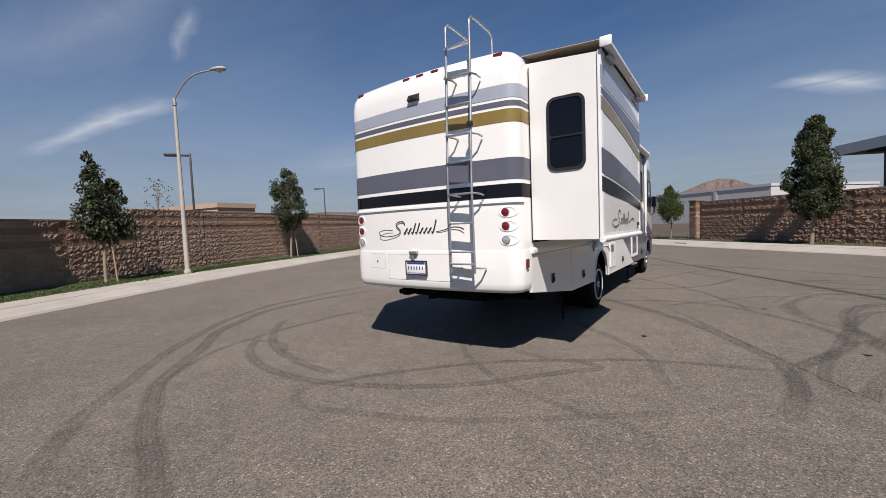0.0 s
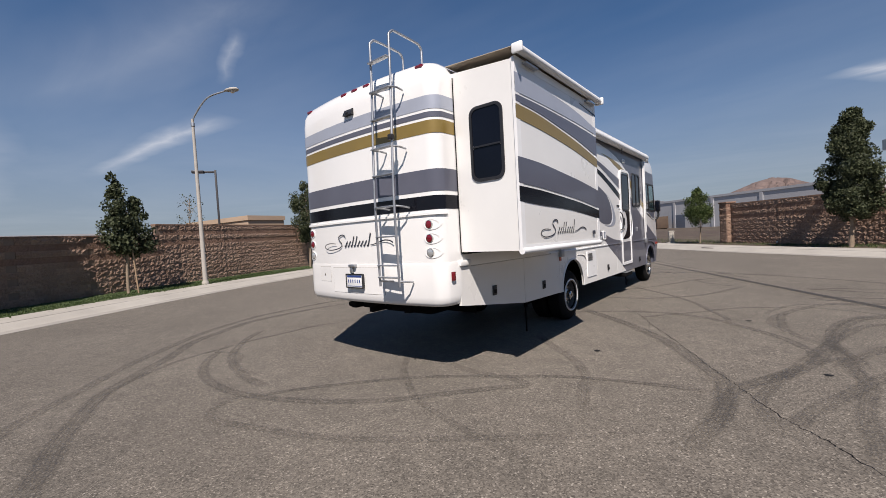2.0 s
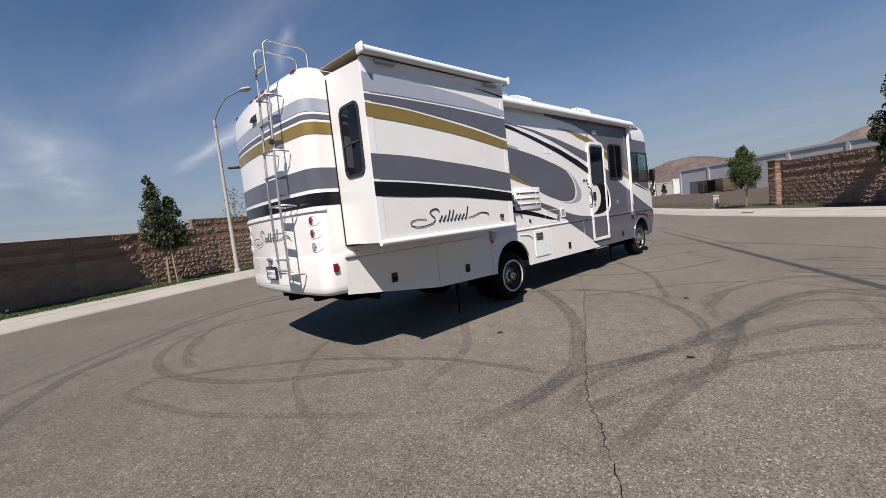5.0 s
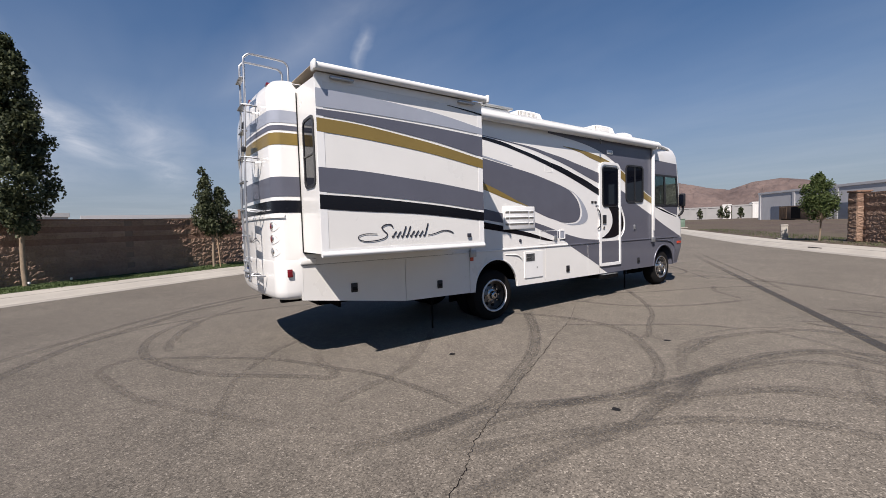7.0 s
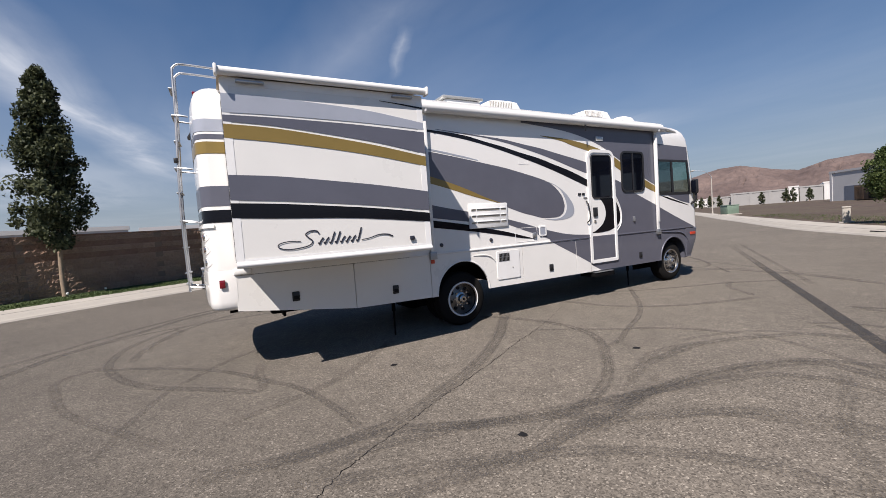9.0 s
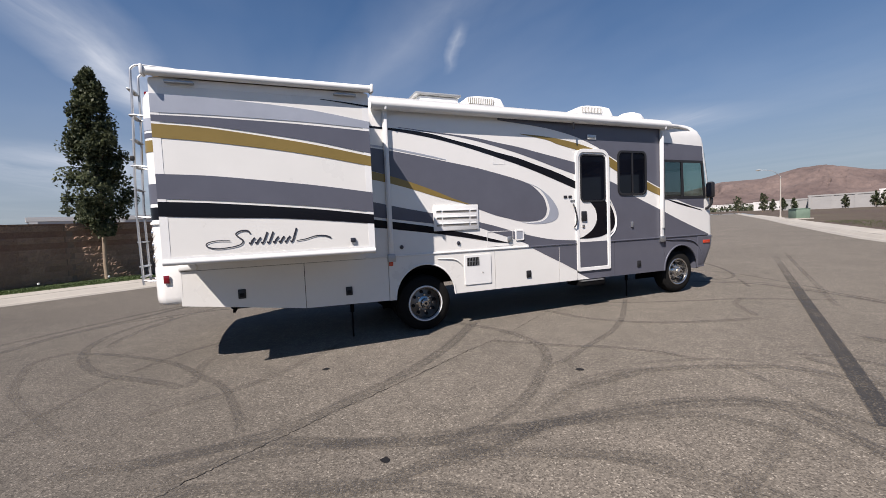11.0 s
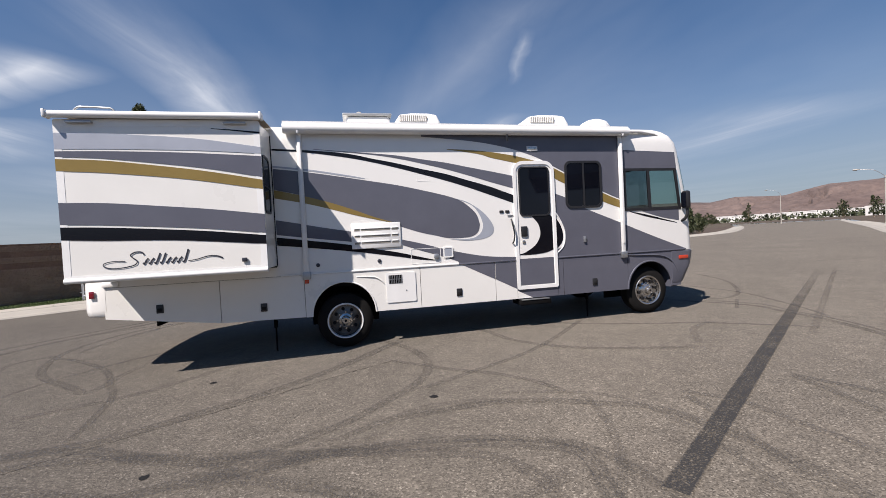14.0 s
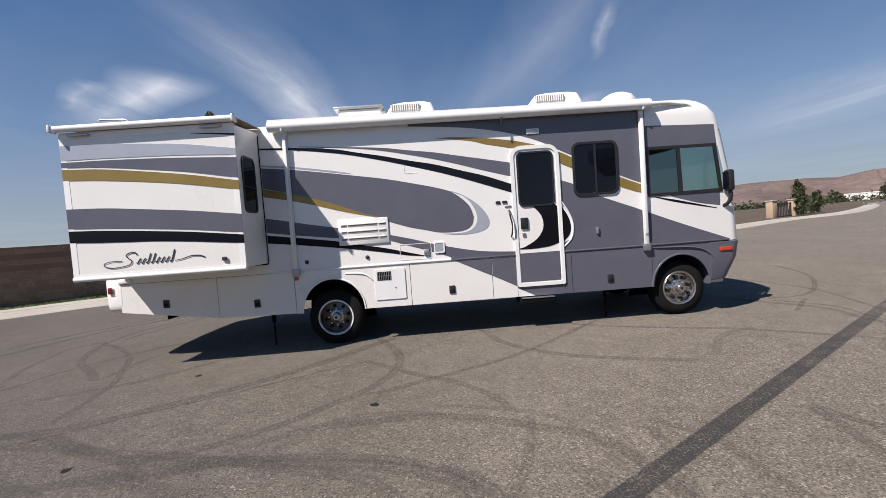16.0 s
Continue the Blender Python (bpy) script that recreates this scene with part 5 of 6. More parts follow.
wrap(-4, -3.10, ((0.75, 0.08), (0.765, 0.03), (0.80, 0.008), (0.86, 0.0), (1.2, 0.0), (1.225, 0.004), (1.235, 0.03)), WHITE, "rear_bumper", "moulded white rear bumper", True)
wrap(5.76, 9, ((0.5, 0.06), (0.53, 0.02), (0.6, 0.0), (0.9, 0.0), (1.14, 0.0), (1.155, 0.02)), SLATE, "front_bumper", "moulded slate grey front bumper", False)
ledge = [[(x, y, z) for x, y in plan(1.6, grow=g) if y < -3.2] for z, g in ((1.728, 0.0), (1.735, 0.016), (1.758, 0.016), (1.768, 0.0))]
part("rear_ledge", loft([[*r, (-WIDTH / 2, -3.0, r[0][2])] for r in ledge]), WHITE, rv)

part("ledge", box(-0.02, 0.032, -3.13, -2.93, 1.168, 1.236, 0.016), WHITE, rv, "small white step of the bumper line")

# underbody
part("floor_pan", box(-2.36, -0.06, -3.2, 5.9, 0.95, 1.157), CHASSIS, rv)
for x in (-1.75, -0.75):
    part("chassis_rail", box(x - 0.05, x + 0.05, -3.2, 6.0, 0.62, 0.95), CHASSIS, rv)
part("fuel_tank", box(-1.7, -0.8, -2.7, -1.4, 0.5, 0.94, 0.04), CHASSIS, rv)
part("storage_bay", box(-2.3, -0.12, 0.85, 4.5, 0.56, 0.949), CHASSIS, rv)
part("storage_bay", box(-2.3, -0.12, -2.9, -0.6, 0.68, 0.948), CHASSIS, rv)
part("rear_axle", tube([(-2.1, 0, 0.42), (-0.3, 0, 0.42)], 0.08, 12), CHASSIS, rv)
part("front_axle", tube([(-2.1, 5.3, 0.42), (-0.3, 5.3, 0.42)], 0.05, 12), CHASSIS, rv)
part("hitch", box(-1.27, -1.20, -3.34, -3.0, 0.62, 0.69, 0.01), CHASSIS, rv)
part("hitch_bar", box(-1.65, -0.85, -3.12, -3.02, 0.62, 0.71, 0.01), CHASSIS, rv)
part("exhaust_pipe", tube([(-1.85, -2.6, 0.68), (-1.85, -3.18, 0.66)], 0.035, 12), CHASSIS, rv)
part("mud_flap", box(-2.3, -0.2, -2.6, -2.57, 0.56, 0.9), CHASSIS, rv)
for y in (-1.05, 4.25):
    part("levelling_jack", tube([(-0.35, y, 0.95), (-0.35, y, 0.36)], 0.028, 10), CHASSIS, rv)
    part("jack_rod", tube([(-0.35, y, 0.36), (-0.35, y, PITCH * y + 0.004)], 0.012, 10), CHASSIS, rv)
step_box = part("entry_step", box(-0.3, 0.05, 2.8, 3.35, 0.42, 0.50, 0.01), CHASSIS, rv, "folded black metal entry step")
part("tread", box(-0.22, 0.06, 2.83, 3.32, 0.502, 0.512), ALUMINIUM, step_box)


# wheels
def wheel(x, y, side, dual):
    h = 0.42 + PITCH * y
    w = part("wheel", spin([(-0.13, 0.23), (-0.135, 0.30), (-0.12, 0.375), (-0.09, 0.408), (-0.03, 0.42), (0.03, 0.42), (0.09, 0.408), (0.12, 0.375), (0.135, 0.30), (0.13, 0.23), (0.0, 0.215), (-0.13, 0.23)], (x, y, h), "x", 48, ring=True), TYRE, rv, "black tyre, dusty")
    s = side
    deep = 0.03 if dual else 0.075
    prof = [(s * 0.128, 0.268), (s * 0.142, 0.252), (s * 0.13, 0.232), (s * 0.02 if dual else s * 0.075, 0.212), (s * deep, 0.15), (s * (deep + 0.03), 0.11), (s * (deep + 0.03), 0.0)]
    rim = part("rim", spin(prof, (x, y, h), "x", 40, ring=True), RIM_GREY if dual else CHROME, w, "dull steel wheel with a bright lip" if dual else "bright steel wheel with round hand holes")
    if dual:
        part("lip", spin([(s * 0.130, 0.248), (s * 0.145, 0.248), (s * 0.147, 0.263), (s * 0.132, 0.27)], (x, y, h), "x", 40, ring=True), TRIM, rim, "pale rim lip")
    for k in range(8):
        a = 2 * math.pi * k / 8 + 0.2
        cy, cz = y + 0.172 * math.cos(a), h + 0.172 * math.sin(a)
        # solid black plugs paint the shade of the hand holes
        part("hand_hole_shade", tube([(x + s * (deep - 0.02), cy, cz), (x + s * (deep + 0.045 if not dual else deep + 0.02), cy, cz)], 0.026, 12), RUBBER, w)
    hub = part("hub_cap", spin([(s * deep, 0.105), (s * (deep + 0.035), 0.10), (s * (deep + 0.05), 0.07), (s * (deep + 0.10), 0.062), (s * (deep + 0.115), 0.045), (s * (deep + 0.115), 0.0)], (x, y, h), "x", 24), CHROME, w, "chrome hub cap")
    part("centre", spin([(s * (deep + 0.114), 0.02), (s * (deep + 0.118), 0.02)], (x, y, h), "x", 12), RUBBER, hub)
    for k in range(8):
        a = 2 * math.pi * k / 8
        cy, cz = y + 0.125 * math.cos(a), h + 0.125 * math.sin(a)
        part("wheel_nut", tube([(x + s * (deep + 0.02), cy, cz), (x + s * (deep + 0.055), cy, cz)], 0.014, 6), CHROME, w)


for y, dual in ((0.0, True), (5.3, False)):
    wheel(-0.19, y, 1, dual)
    wheel(-WIDTH + 0.19, y, -1, dual)
    if dual:
        for x in (-0.49, -WIDTH + 0.49):
            part("wheel", spin([(-0.13, 0.2), (-0.135, 0.30), (-0.12, 0.375), (-0.09, 0.408), (0.09, 0.408), (0.12, 0.375), (0.135, 0.30), (0.13, 0.2)], (x, y, 0.42 + PITCH * y), "x", 40), TYRE, rv, "inner black tyre")
    for s0 in (-0.62, -WIDTH + 0.03):
        part("wheel_well", prism([(y + 0.53, 0.3)] + [(y + 0.53 * math.cos(t), 0.55 + 0.5 * math.sin(t)) for t in (math.pi * k / 14 for k in range(15))] + [(y - 0.53, 0.3)], "x", s0, s0 + 0.01), CHASSIS, rv)

# slide-out
S0, S1, SB, ST, SX = -3.075, -0.92, 1.32, 3.17, 0.76
slide = part("slide_out", prism([(-0.3, SB), (SX, SB), (SX, ST), (-0.3, ST + 0.09)], "y", S0, S1), PANEL_WHITE, rv, "extended white slide-out room")
part("trim", frame_ring(rounded(S0 - 0.025, S1 + 0.025, SB - 0.03, ST + 0.02, 0.03), rounded(S0 + 0.05, S1 - 0.05, SB + 0.055, ST - 0.06, 0.01), "x", SX - 0.03, SX + 0.003), TRIM, slide, "white moulded edge trim")
part("bottom_rail", tube([(SX - 0.006, S0 - 0.024, SB - 0.004), (SX - 0.006, S1 + 0.024, SB - 0.004)], 0.032, 14), TRIM, slide, "rounded white bottom rail")
# the black uprights draw the slight shadow line where the slide-out meets the wall
for y0, y1 in ((S0 - 0.014, S0 - 0.002), (S1 + 0.002, S1 + 0.014)):
    part("seal_shadow_line", box(0.004, 0.010, y0, y1, SB - 0.01, ST + 0.02), RUBBER, slide, "black seal strip drawing the joint's shadow line")
part("seal_shadow_line", box(0.004, 0.03, S0, S1, SB - 0.025, SB - 0.002), RUBBER, slide, "black seal strip drawing the joint's shadow line")


def slide_stripe(top, bottom, mat, label):
    outline = [tuple(p) for p in curve(top, 6)] + [tuple(p) for p in curve(bottom, 6)]
    part("stripe", prism(outline, "x", SX - 0.004, SX + 0.005), mat, slide, label)


slide_stripe([(-3.1, 3.03), (-2.6, 3.022), (-1.96, 2.99), (-1.5, 2.95), (-0.895, 2.86)], [(-0.895, 2.78), (-1.5, 2.815), (-1.96, 2.83), (-2.6, 2.843), (-3.1, 2.843)], SILVER, "silver grey painted stripe")
slide_stripe([(-3.1, 2.818), (-2.6, 2.817), (-1.96, 2.802), (-1.5, 2.782), (-0.895, 2.747)], [(-0.895, 2.485), (-1.49, 2.595), (-1.97, 2.66), (-2.6, 2.73), (-3.1, 2.755)], SLATE, "slate grey painted stripe")
slide_stripe([(-3.1, 2.73), (-2.6, 2.705), (-1.97, 2.63), (-1.49, 2.56), (-0.895, 2.45)], [(-0.895, 2.333), (-1.49, 2.435), (-1.97, 2.5), (-2.6, 2.562), (-3.1, 2.592)], GOLD, "old gold painted stripe")
slide_stripe([(-3.1, 2.227), (-2.6, 2.208), (-1.98, 2.15), (-1.5, 2.1), (-0.895, 2.018)], [(-0.895, 1.78), (-1.51, 1.857), (-1.99, 1.902), (-2.62, 1.95), (-3.1, 1.975)], SLATE, "slate grey painted stripe")
slide_stripe([(-3.1, 1.945), (-2.62, 1.922), (-1.99, 1.872), (-1.52, 1.828), (-0.895, 1.75)], [(-0.895, 1.64), (-1.52, 1.703), (-2.0, 1.742), (-2.62, 1.768), (-3.1, 1.796)], BLACK, "black painted stripe")
slide_stripe([(-1.45, 3.09), (-1.2, 3.075), (-0.895, 3.05)], [(-0.895, 3.028), (-1.2, 3.062), (-1.45, 3.085)], BLACK, "thin black tapering stripe")


def end_window(y, out):
    lo, hi = (y - 0.014, y + 0.004) if out < 0 else (y - 0.004, y + 0.014)
    win = part("window", frame_ring(rounded(0.20, 0.60, 2.045, 2.815, 0.09), rounded(0.23, 0.57, 2.075, 2.785, 0.07), "y", lo, hi), PLASTIC, slide, "black-framed window in the slide-out's end")
    part("pane", prism(rounded(0.231, 0.569, 2.405, 2.784, 0.03), "y", y - 0.006 if out < 0 else y - 0.002, y + 0.002 if out < 0 else y + 0.006), DARK_GLASS, win)
    part("pane", prism(rounded(0.231, 0.569, 2.076, 2.395, 0.03), "y", y - 0.004 if out < 0 else y - 0.002, y + 0.002 if out < 0 else y + 0.004), DARK_GLASS, win)
    part("crossbar", box(0.23, 0.57, lo - 0.002, hi + 0.002, 2.392, 2.41), PLASTIC, win)


end_window(S0, -1)
end_window(S1, 1)
part("latch", box(SX + 0.004, SX + 0.027, -1.19, -1.13, 1.43, 1.48, 0.008), EMBLEM, slide)
# topper over the slide-out
topper = part("slide_topper", tube([(SX + 0.055, S0 - 0.06, 3.228), (SX + 0.055, S1 + 0.07, 3.228)], 0.042, 16), TRIM, rv, "white slide-out topper roller")
sheet = bmesh.new()
quad = [(-0.055, S0 - 0.04, 3.318), (SX + 0.055, S0 - 0.04, 3.264), (SX + 0.055, S1 + 0.03, 3.264), (-0.055, S1 + 0.03, 3.318)]
low = [sheet.verts.new((x, y, z - 0.006)) for x, y, z in quad]
high = [sheet.verts.new(v) for v in quad]
sheet.faces.new(low), sheet.faces.new(high)
for k in range(4):
    sheet.faces.new((low[k - 1], low[k], high[k], high[k - 1]))
bmesh.ops.recalc_face_normals(sheet, faces=list(sheet.faces))
part("fabric", sheet, FABRIC, topper, "tan fabric stretched over the slide-out")
for y in (S0 - 0.05, S1 + 0.06):
    part("bracket", box(SX + 0.0, SX + 0.115, y - 0.016, y + 0.016, 3.178, 3.278, 0.014), TRIM, topper)
for y in (S0 + 0.25, S1 - 0.25):
    part("clip", box(SX + 0.01, SX + 0.06, y - 0.13, y + 0.13, 3.135, 3.158, 0.006), ALUMINIUM, topper)


# swash lettering drawn as plain strokes
def swash(at, along, up, out, width, height, parent, name="emblem"):
    at, along, up, out = (Vector(v) for v in (at, along, up, out))
    bm = bmesh.new()
    def stroke(points, w0, w1=None):
        line = curve([Vector((p[0] * width, p[1] * height)) for p in points], 8)
        rows = []
        for i, q in enumerate(line):
            d = (line[min(i + 1, len(line) - 1)] - line[max(i - 1, 0)]).normalized()
            w = (w0 + ((w1 if w1 is not None else w0) - w0) * i / (len(line) - 1)) * height
            n = Vector((-d.y, d.x)) * w / 2
            rows.append([bm.verts.new(at + along * v.x + up * v.y + out * 0.002) for v in (q - n, q + n)])
        for (a, b), (c, d) in zip(rows, rows[1:]):
            bm.faces.new((a, b, d, c))
    stroke([(0.335, 0.80), (0.315, 0.97), (0.265, 0.98), (0.225, 0.82), (0.245, 0.62), (0.275, 0.42), (0.255, 0.2), (0.18, 0.07), (0.08, 0.03), (0.01, 0.16), (0.01, 0.36), (0.08, 0.47), (0.18, 0.44)], 0.085, 0.05)
    stroke([(0.70, 0.26), (0.78, 0.34), (0.87, 0.50), (0.95, 0.48), (1.0, 0.34)], 0.05, 0.09)
    for k in range(8):
        x = 0.335 + 0.047 * k
        tall = 1.02 if k == 7 else (0.86 if k in (2, 3) else 0.56)
        stroke([(x - 0.014, 0.30), (x - 0.004, 0.22), (x + 0.012, 0.40), (x + 0.022 + 0.02 * tall, tall)], 0.085, 0.1)
    bmesh.ops.recalc_face_normals(bm, faces=list(bm.faces))
    return part(name, bm, EMBLEM, parent, "dark grey flowing swash emblem")


swash((SX + 0.005, -2.70, 1.43), (0, 1, 0), (0, 0, 1), (1, 0, 0), 1.29, 0.19, slide)
swash((-1.93, -3.464, 1.40), (1, 0, 0), (0, 0, 1), (0, -1, 0), 1.29, 0.19, rv)

# rear lamps, plate, hatch
def rear_at(x):
    """The depth of the rear wall at a place across it."""
    line = sorted((px, py) for px, py in plan(1.6) if py < -3.1)
    return float(np.interp(x, [q[0] for q in line], [q[1] for q in line]))


for x, out in ((-0.165, 1), (-WIDTH + 0.165, -1)):
    for k, z in enumerate((1.635, 1.487, 1.335)):
        rings = []
        for r, proud in ((0.064, -0.004), (0.060, 0.006), (0.052, 0.008), (0.046, 0.003)):
            ring = []
            for a in (2 * math.pi * j / 24 for j in range(24)):
                px = x + 0.022 * out + r * (1.75 if out * math.cos(a) > 0 else 1.5) * math.cos(a)
                ring.append((px, rear_at(px) - proud, z + r * math.sin(a)))
            rings.append(ring)
        lampset = part("tail_light", loft(rings), WHITE, rv, "round lamp in an oval white recess")
        part("bezel", spin([(0.02, 0.046), (-0.008, 0.046), (-0.01, 0.04)], (x, rear_at(x) - 0.002, z), "y", 20), CHROME, lampset)
        part("lens", spin([(0.0, 0.04), (-0.006, 0.04), (-0.011, 0.028), (-0.013, 0.0)], (x, rear_at(x) - 0.006, z), "y", 20), CLEAR_LENS if k == 2 else RED_LENS, lampset, "clear reversing lens" if k == 2 else "red lens")
for x in (-0.22, -1.0, -1.21, -1.42, -WIDTH + 0.22):
    yy = rear_at(x) + 0.036
    part("marker_light", box(x - 0.05, x + 0.05, yy - 0.008, yy + 0.04, 3.285, 3.318, 0.008), RED_LENS, rv, "red marker light")
cam_box = part("reversing_camera", prism([(-3.505, 3.015), (-3.42, 3.005), (-3.42, 3.095), (-3.47, 3.085)], "x", -1.36, -1.20), PLASTIC, rv, "dark grey rear view camera housing")
part("lens", box(-1.30, -1.26, -3.506, -3.49, 3.022, 3.045, 0.004), RUBBER, cam_box)


def rear_panel(x0, x1, z0, z1, proud, name, mat, parent, label=""):
    """A thin panel bent to the rear wall, over the bumper's thickness."""
    xs = np.linspace(x0, x1, 9)
    front = [(float(x), rear_at(float(x)) - 0.006 - proud) for x in xs]
    return part(name, prism(front + [(x1, rear_at(x1) + 0.01), (x0, rear_at(x0) + 0.01)], "z", z0, z1), mat, parent, label)


hatch = rear_panel(-1.80, -0.83, 0.87, 1.18, 0.003, "hatch", WHITE, rv, "white rear hatch")
# grey rims round both hatches paint the shadow of their seams
rear_panel(-1.804, -0.826, 0.866, 1.184, 0.0015, "seam", GUTTER, hatch, "thin grey rim painted as the seam's shadow")
small = rear_panel(-2.13, -1.87, 1.0, 1.19, 0.003, "hatch", WHITE, rv, "small white service hatch")
rear_panel(-2.133, -1.867, 0.997, 1.193, 0.0015, "seam", GUTTER, small, "thin grey rim painted as the seam's shadow")
part("lock", spin([(0, 0.012), (-0.006, 0.012)], (-2.01, rear_at(-2.01) - 0.009, 1.09), "y", 12), CHROME, small)
plate = part("number_plate", box(-1.47, -1.17, -3.502, -3.475, 0.945, 1.10, 0.004), TRIM, rv, "white plate with blue print in a dark frame")
part("plate_frame", frame_ring(rounded(-1.48, -1.16, 0.935, 1.11, 0.01), rounded(-1.467, -1.173, 0.948, 1.097, 0.008), "y", -3.508, -3.48), PLASTIC, plate)
for z0, z1 in ((1.066, 1.088), (0.957, 0.963)):
    part("bar", box(-1.455, -1.185, -3.504, -3.5, z0, z1), PLATE_BLUE, plate)
for k in range(6):
    part("bar", box(-1.44 + 0.042 * k, -1.425 + 0.042 * k, -3.504, -3.5, 1.0, 1.04), PLATE_BLUE, plate)
bracket = part("plate_light", box(-1.42, -1.30, -3.51, -3.45, 1.185, 1.225, 0.012), ALUMINIUM, rv, "grey hatch handle above the plate")
part("stem", box(-1.40, -1.36, -3.498, -3.46, 1.115, 1.19, 0.006), ALUMINIUM, bracket)
for y, x, mat in ((-3.25, 0.008, RED_LENS), (-0.52, 0.004, AMBER_LENS)):
    part("side_marker", box(x, x + 0.018, y - 0.03, y + 0.03, 1.03, 1.125, 0.006), mat, rv, "red side reflector")
part("side_marker", box(0.012, 0.03, 5.90, 6.10, 1.0, 1.065, 0.01), AMBER_LENS, rv, "orange front side marker")

# ladder
def ladder_rail(x):
    """One rail with its hoop over the roof edge and down to the roof."""
    rise = [(x, -3.6, 0.99), (x, -3.61, 2.0), (x, -3.565, 3.1), (x, -3.555, 3.60)]
    hoop = [(x, -3.545, 3.66), (x, -3.505, 3.70), (x, -3.45, 3.71), (x, -3.16, 3.70), (x, -3.09, 3.69), (x, -3.05, 3.65), (x, -3.045, 3.58), (x, -3.045, 3.385)]
    return tube(curve(rise + hoop, 3), 0.014, 8)


ladder = part("ladder", ladder_rail(-0.74), ALUMINIUM, rv, "tubular aluminium roof ladder")
part("rail", ladder_rail(-0.44), ALUMINIUM, ladder)
for z in (1.09, 1.22, 1.53, 1.85, 2.19, 2.48, 2.80, 3.10, 3.42):
    yy = -3.605 if z < 2.6 else -3.58
    part("rung", box(-0.74, -0.44, yy - 0.03, yy + 0.03, z - 0.008, z + 0.008, 0.004), ALUMINIUM, ladder)
for z in (1.05, 1.85, 2.48, 3.10):
    for x, dx in ((-0.74, 0.05), (-0.44, 0.05)):
        part("standoff", tube([(x, -3.6, z), (x + dx, -3.53, z - 0.01), (x + dx, -3.44, z - 0.02)], 0.011, 6), ALUMINIUM, ladder)
part("latch", box(-0.47, -0.41, -3.63, -3.58, 2.54, 2.60, 0.012), PLASTIC, rv, "small black ladder latch")

# awning
awning = part("awning", tube([(0.075, -0.72, 3.285), (0.075, 4.9, 3.262)], 0.074, 20), TRIM, rv, "rolled white patio awning")
part("cover", prism([(-0.72, 3.325), (4.9, 3.30), (4.9, 3.345), (-0.72, 3.385)], "x", -0.03, 0.10), TRIM, awning, "white awning cover along the roof edge")
for y, top in ((-0.515, 3.29), (4.775, 3.265)):
    part("arm", box(0.012, 0.045, y - 0.036, y + 0.036, 1.14, top, 0.008), TRIM, awning, "white awning arm")
    part("inner_arm", box(0.05, 0.065, y - 0.022, y + 0.022, 1.35, 3.15, 0.004), TRIM, awning)
    part("bracket", box(0.004, 0.06, y - 0.055, y + 0.055, 1.09, 1.20, 0.008), ALUMINIUM, awning)
    part("end_cap", box(0.0, 0.14, y - 0.022, y + 0.022, top - 0.09, top + 0.06, 0.02), TRIM, awning)
part("strap", box(0.11, 0.125, 2.66, 2.69, 3.09, 3.2, 0.004), PLASTIC, awning)
part("roof_edge", tube([(0.02, 4.88, 3.28), (0.005, 5.2, 3.285), (-0.02, 5.5, 3.25), (-0.06, 5.76, 3.15)], 0.034, 14, end=0.02), WHITE, rv, "rounded white roof edge over the cab")

# entry door
D0, D1, DB, DT = 2.79, 3.50, 0.70, 2.775
door = part("entry_door", prism(rounded(D0, D1, DB, DT, (0.02, 0.02, 0.16, 0.16)), "x", -0.03, 0.012), WHITE, rv, "entry door with a dark window and black swirl")
part("door_frame", frame_ring(rounded(D0 - 0.012, D1 + 0.012, DB - 0.02, DT + 0.015, (0.03, 0.03, 0.17, 0.17)), rounded(D0 + 0.04, D1 - 0.04, DB + 0.035, DT - 0.04, (0.02, 0.02, 0.12, 0.12)), "x", -0.02, 0.026), TRIM, door, "white rounded door frame")
pane_frame = part("window", frame_ring(rounded(2.87, 3.42, 1.88, 2.70, 0.08), rounded(2.895, 3.395, 1.905, 2.675, 0.06), "x", 0.0, 0.026), PLASTIC, door)
part("pane", prism(rounded(2.896, 3.394, 1.906, 2.674, 0.06), "x", 0.0, 0.018), DARK_GLASS, pane_frame)
swirl = [tuple(p) for p in curve([(3.065, 1.90), (3.195, 1.74), (3.22, 1.56), (3.125, 1.40), (2.945, 1.29), (2.845, 1.262)], 6)] + [tuple(p) for p in curve([(2.845, 1.25), (3.045, 1.245), (3.295, 1.265), (3.445, 1.31)], 4)] + [(3.445, 1.86), (3.405, 1.90)]
part("swirl", prism(swirl, "x", 0.0, 0.0165), BLACK, door, "black painted swirl")
part("swirl", prism([(2.845, 0.745), (3.445, 0.745), (3.445, 1.185), (2.845, 1.185)], "x", 0.0, 0.0155), SLATE, door, "slate grey lower door panel")
rest = [(3.513, 1.85)] + [tuple(p) for p in curve([(3.515, 1.85), (3.595, 1.72), (3.64, 1.57), (3.62, 1.43), (3.513, 1.31)], 6)]
part("stripe", prism(rest[1:], "x", -0.004, 0.004), BLACK, rv, "black end of the door's swirl")
ring_line = curve([(3.515, 1.93), (3.615, 1.76), (3.675, 1.57), (3.645, 1.37), (3.515, 1.235)], 6)
part("stripe", tube([(0.004, p[0], p[1]) for p in ring_line], 0.012, 6), TRIM, rv, "white edge of the swirl")
lockset = part("door_handle", box(0.012, 0.035, 2.88, 2.99, 1.55, 1.72, 0.008), PLASTIC, door, "black door latch")
part("lock", box(0.012, 0.03, 2.895, 2.945, 1.44, 1.49, 0.006), CHROME, door)
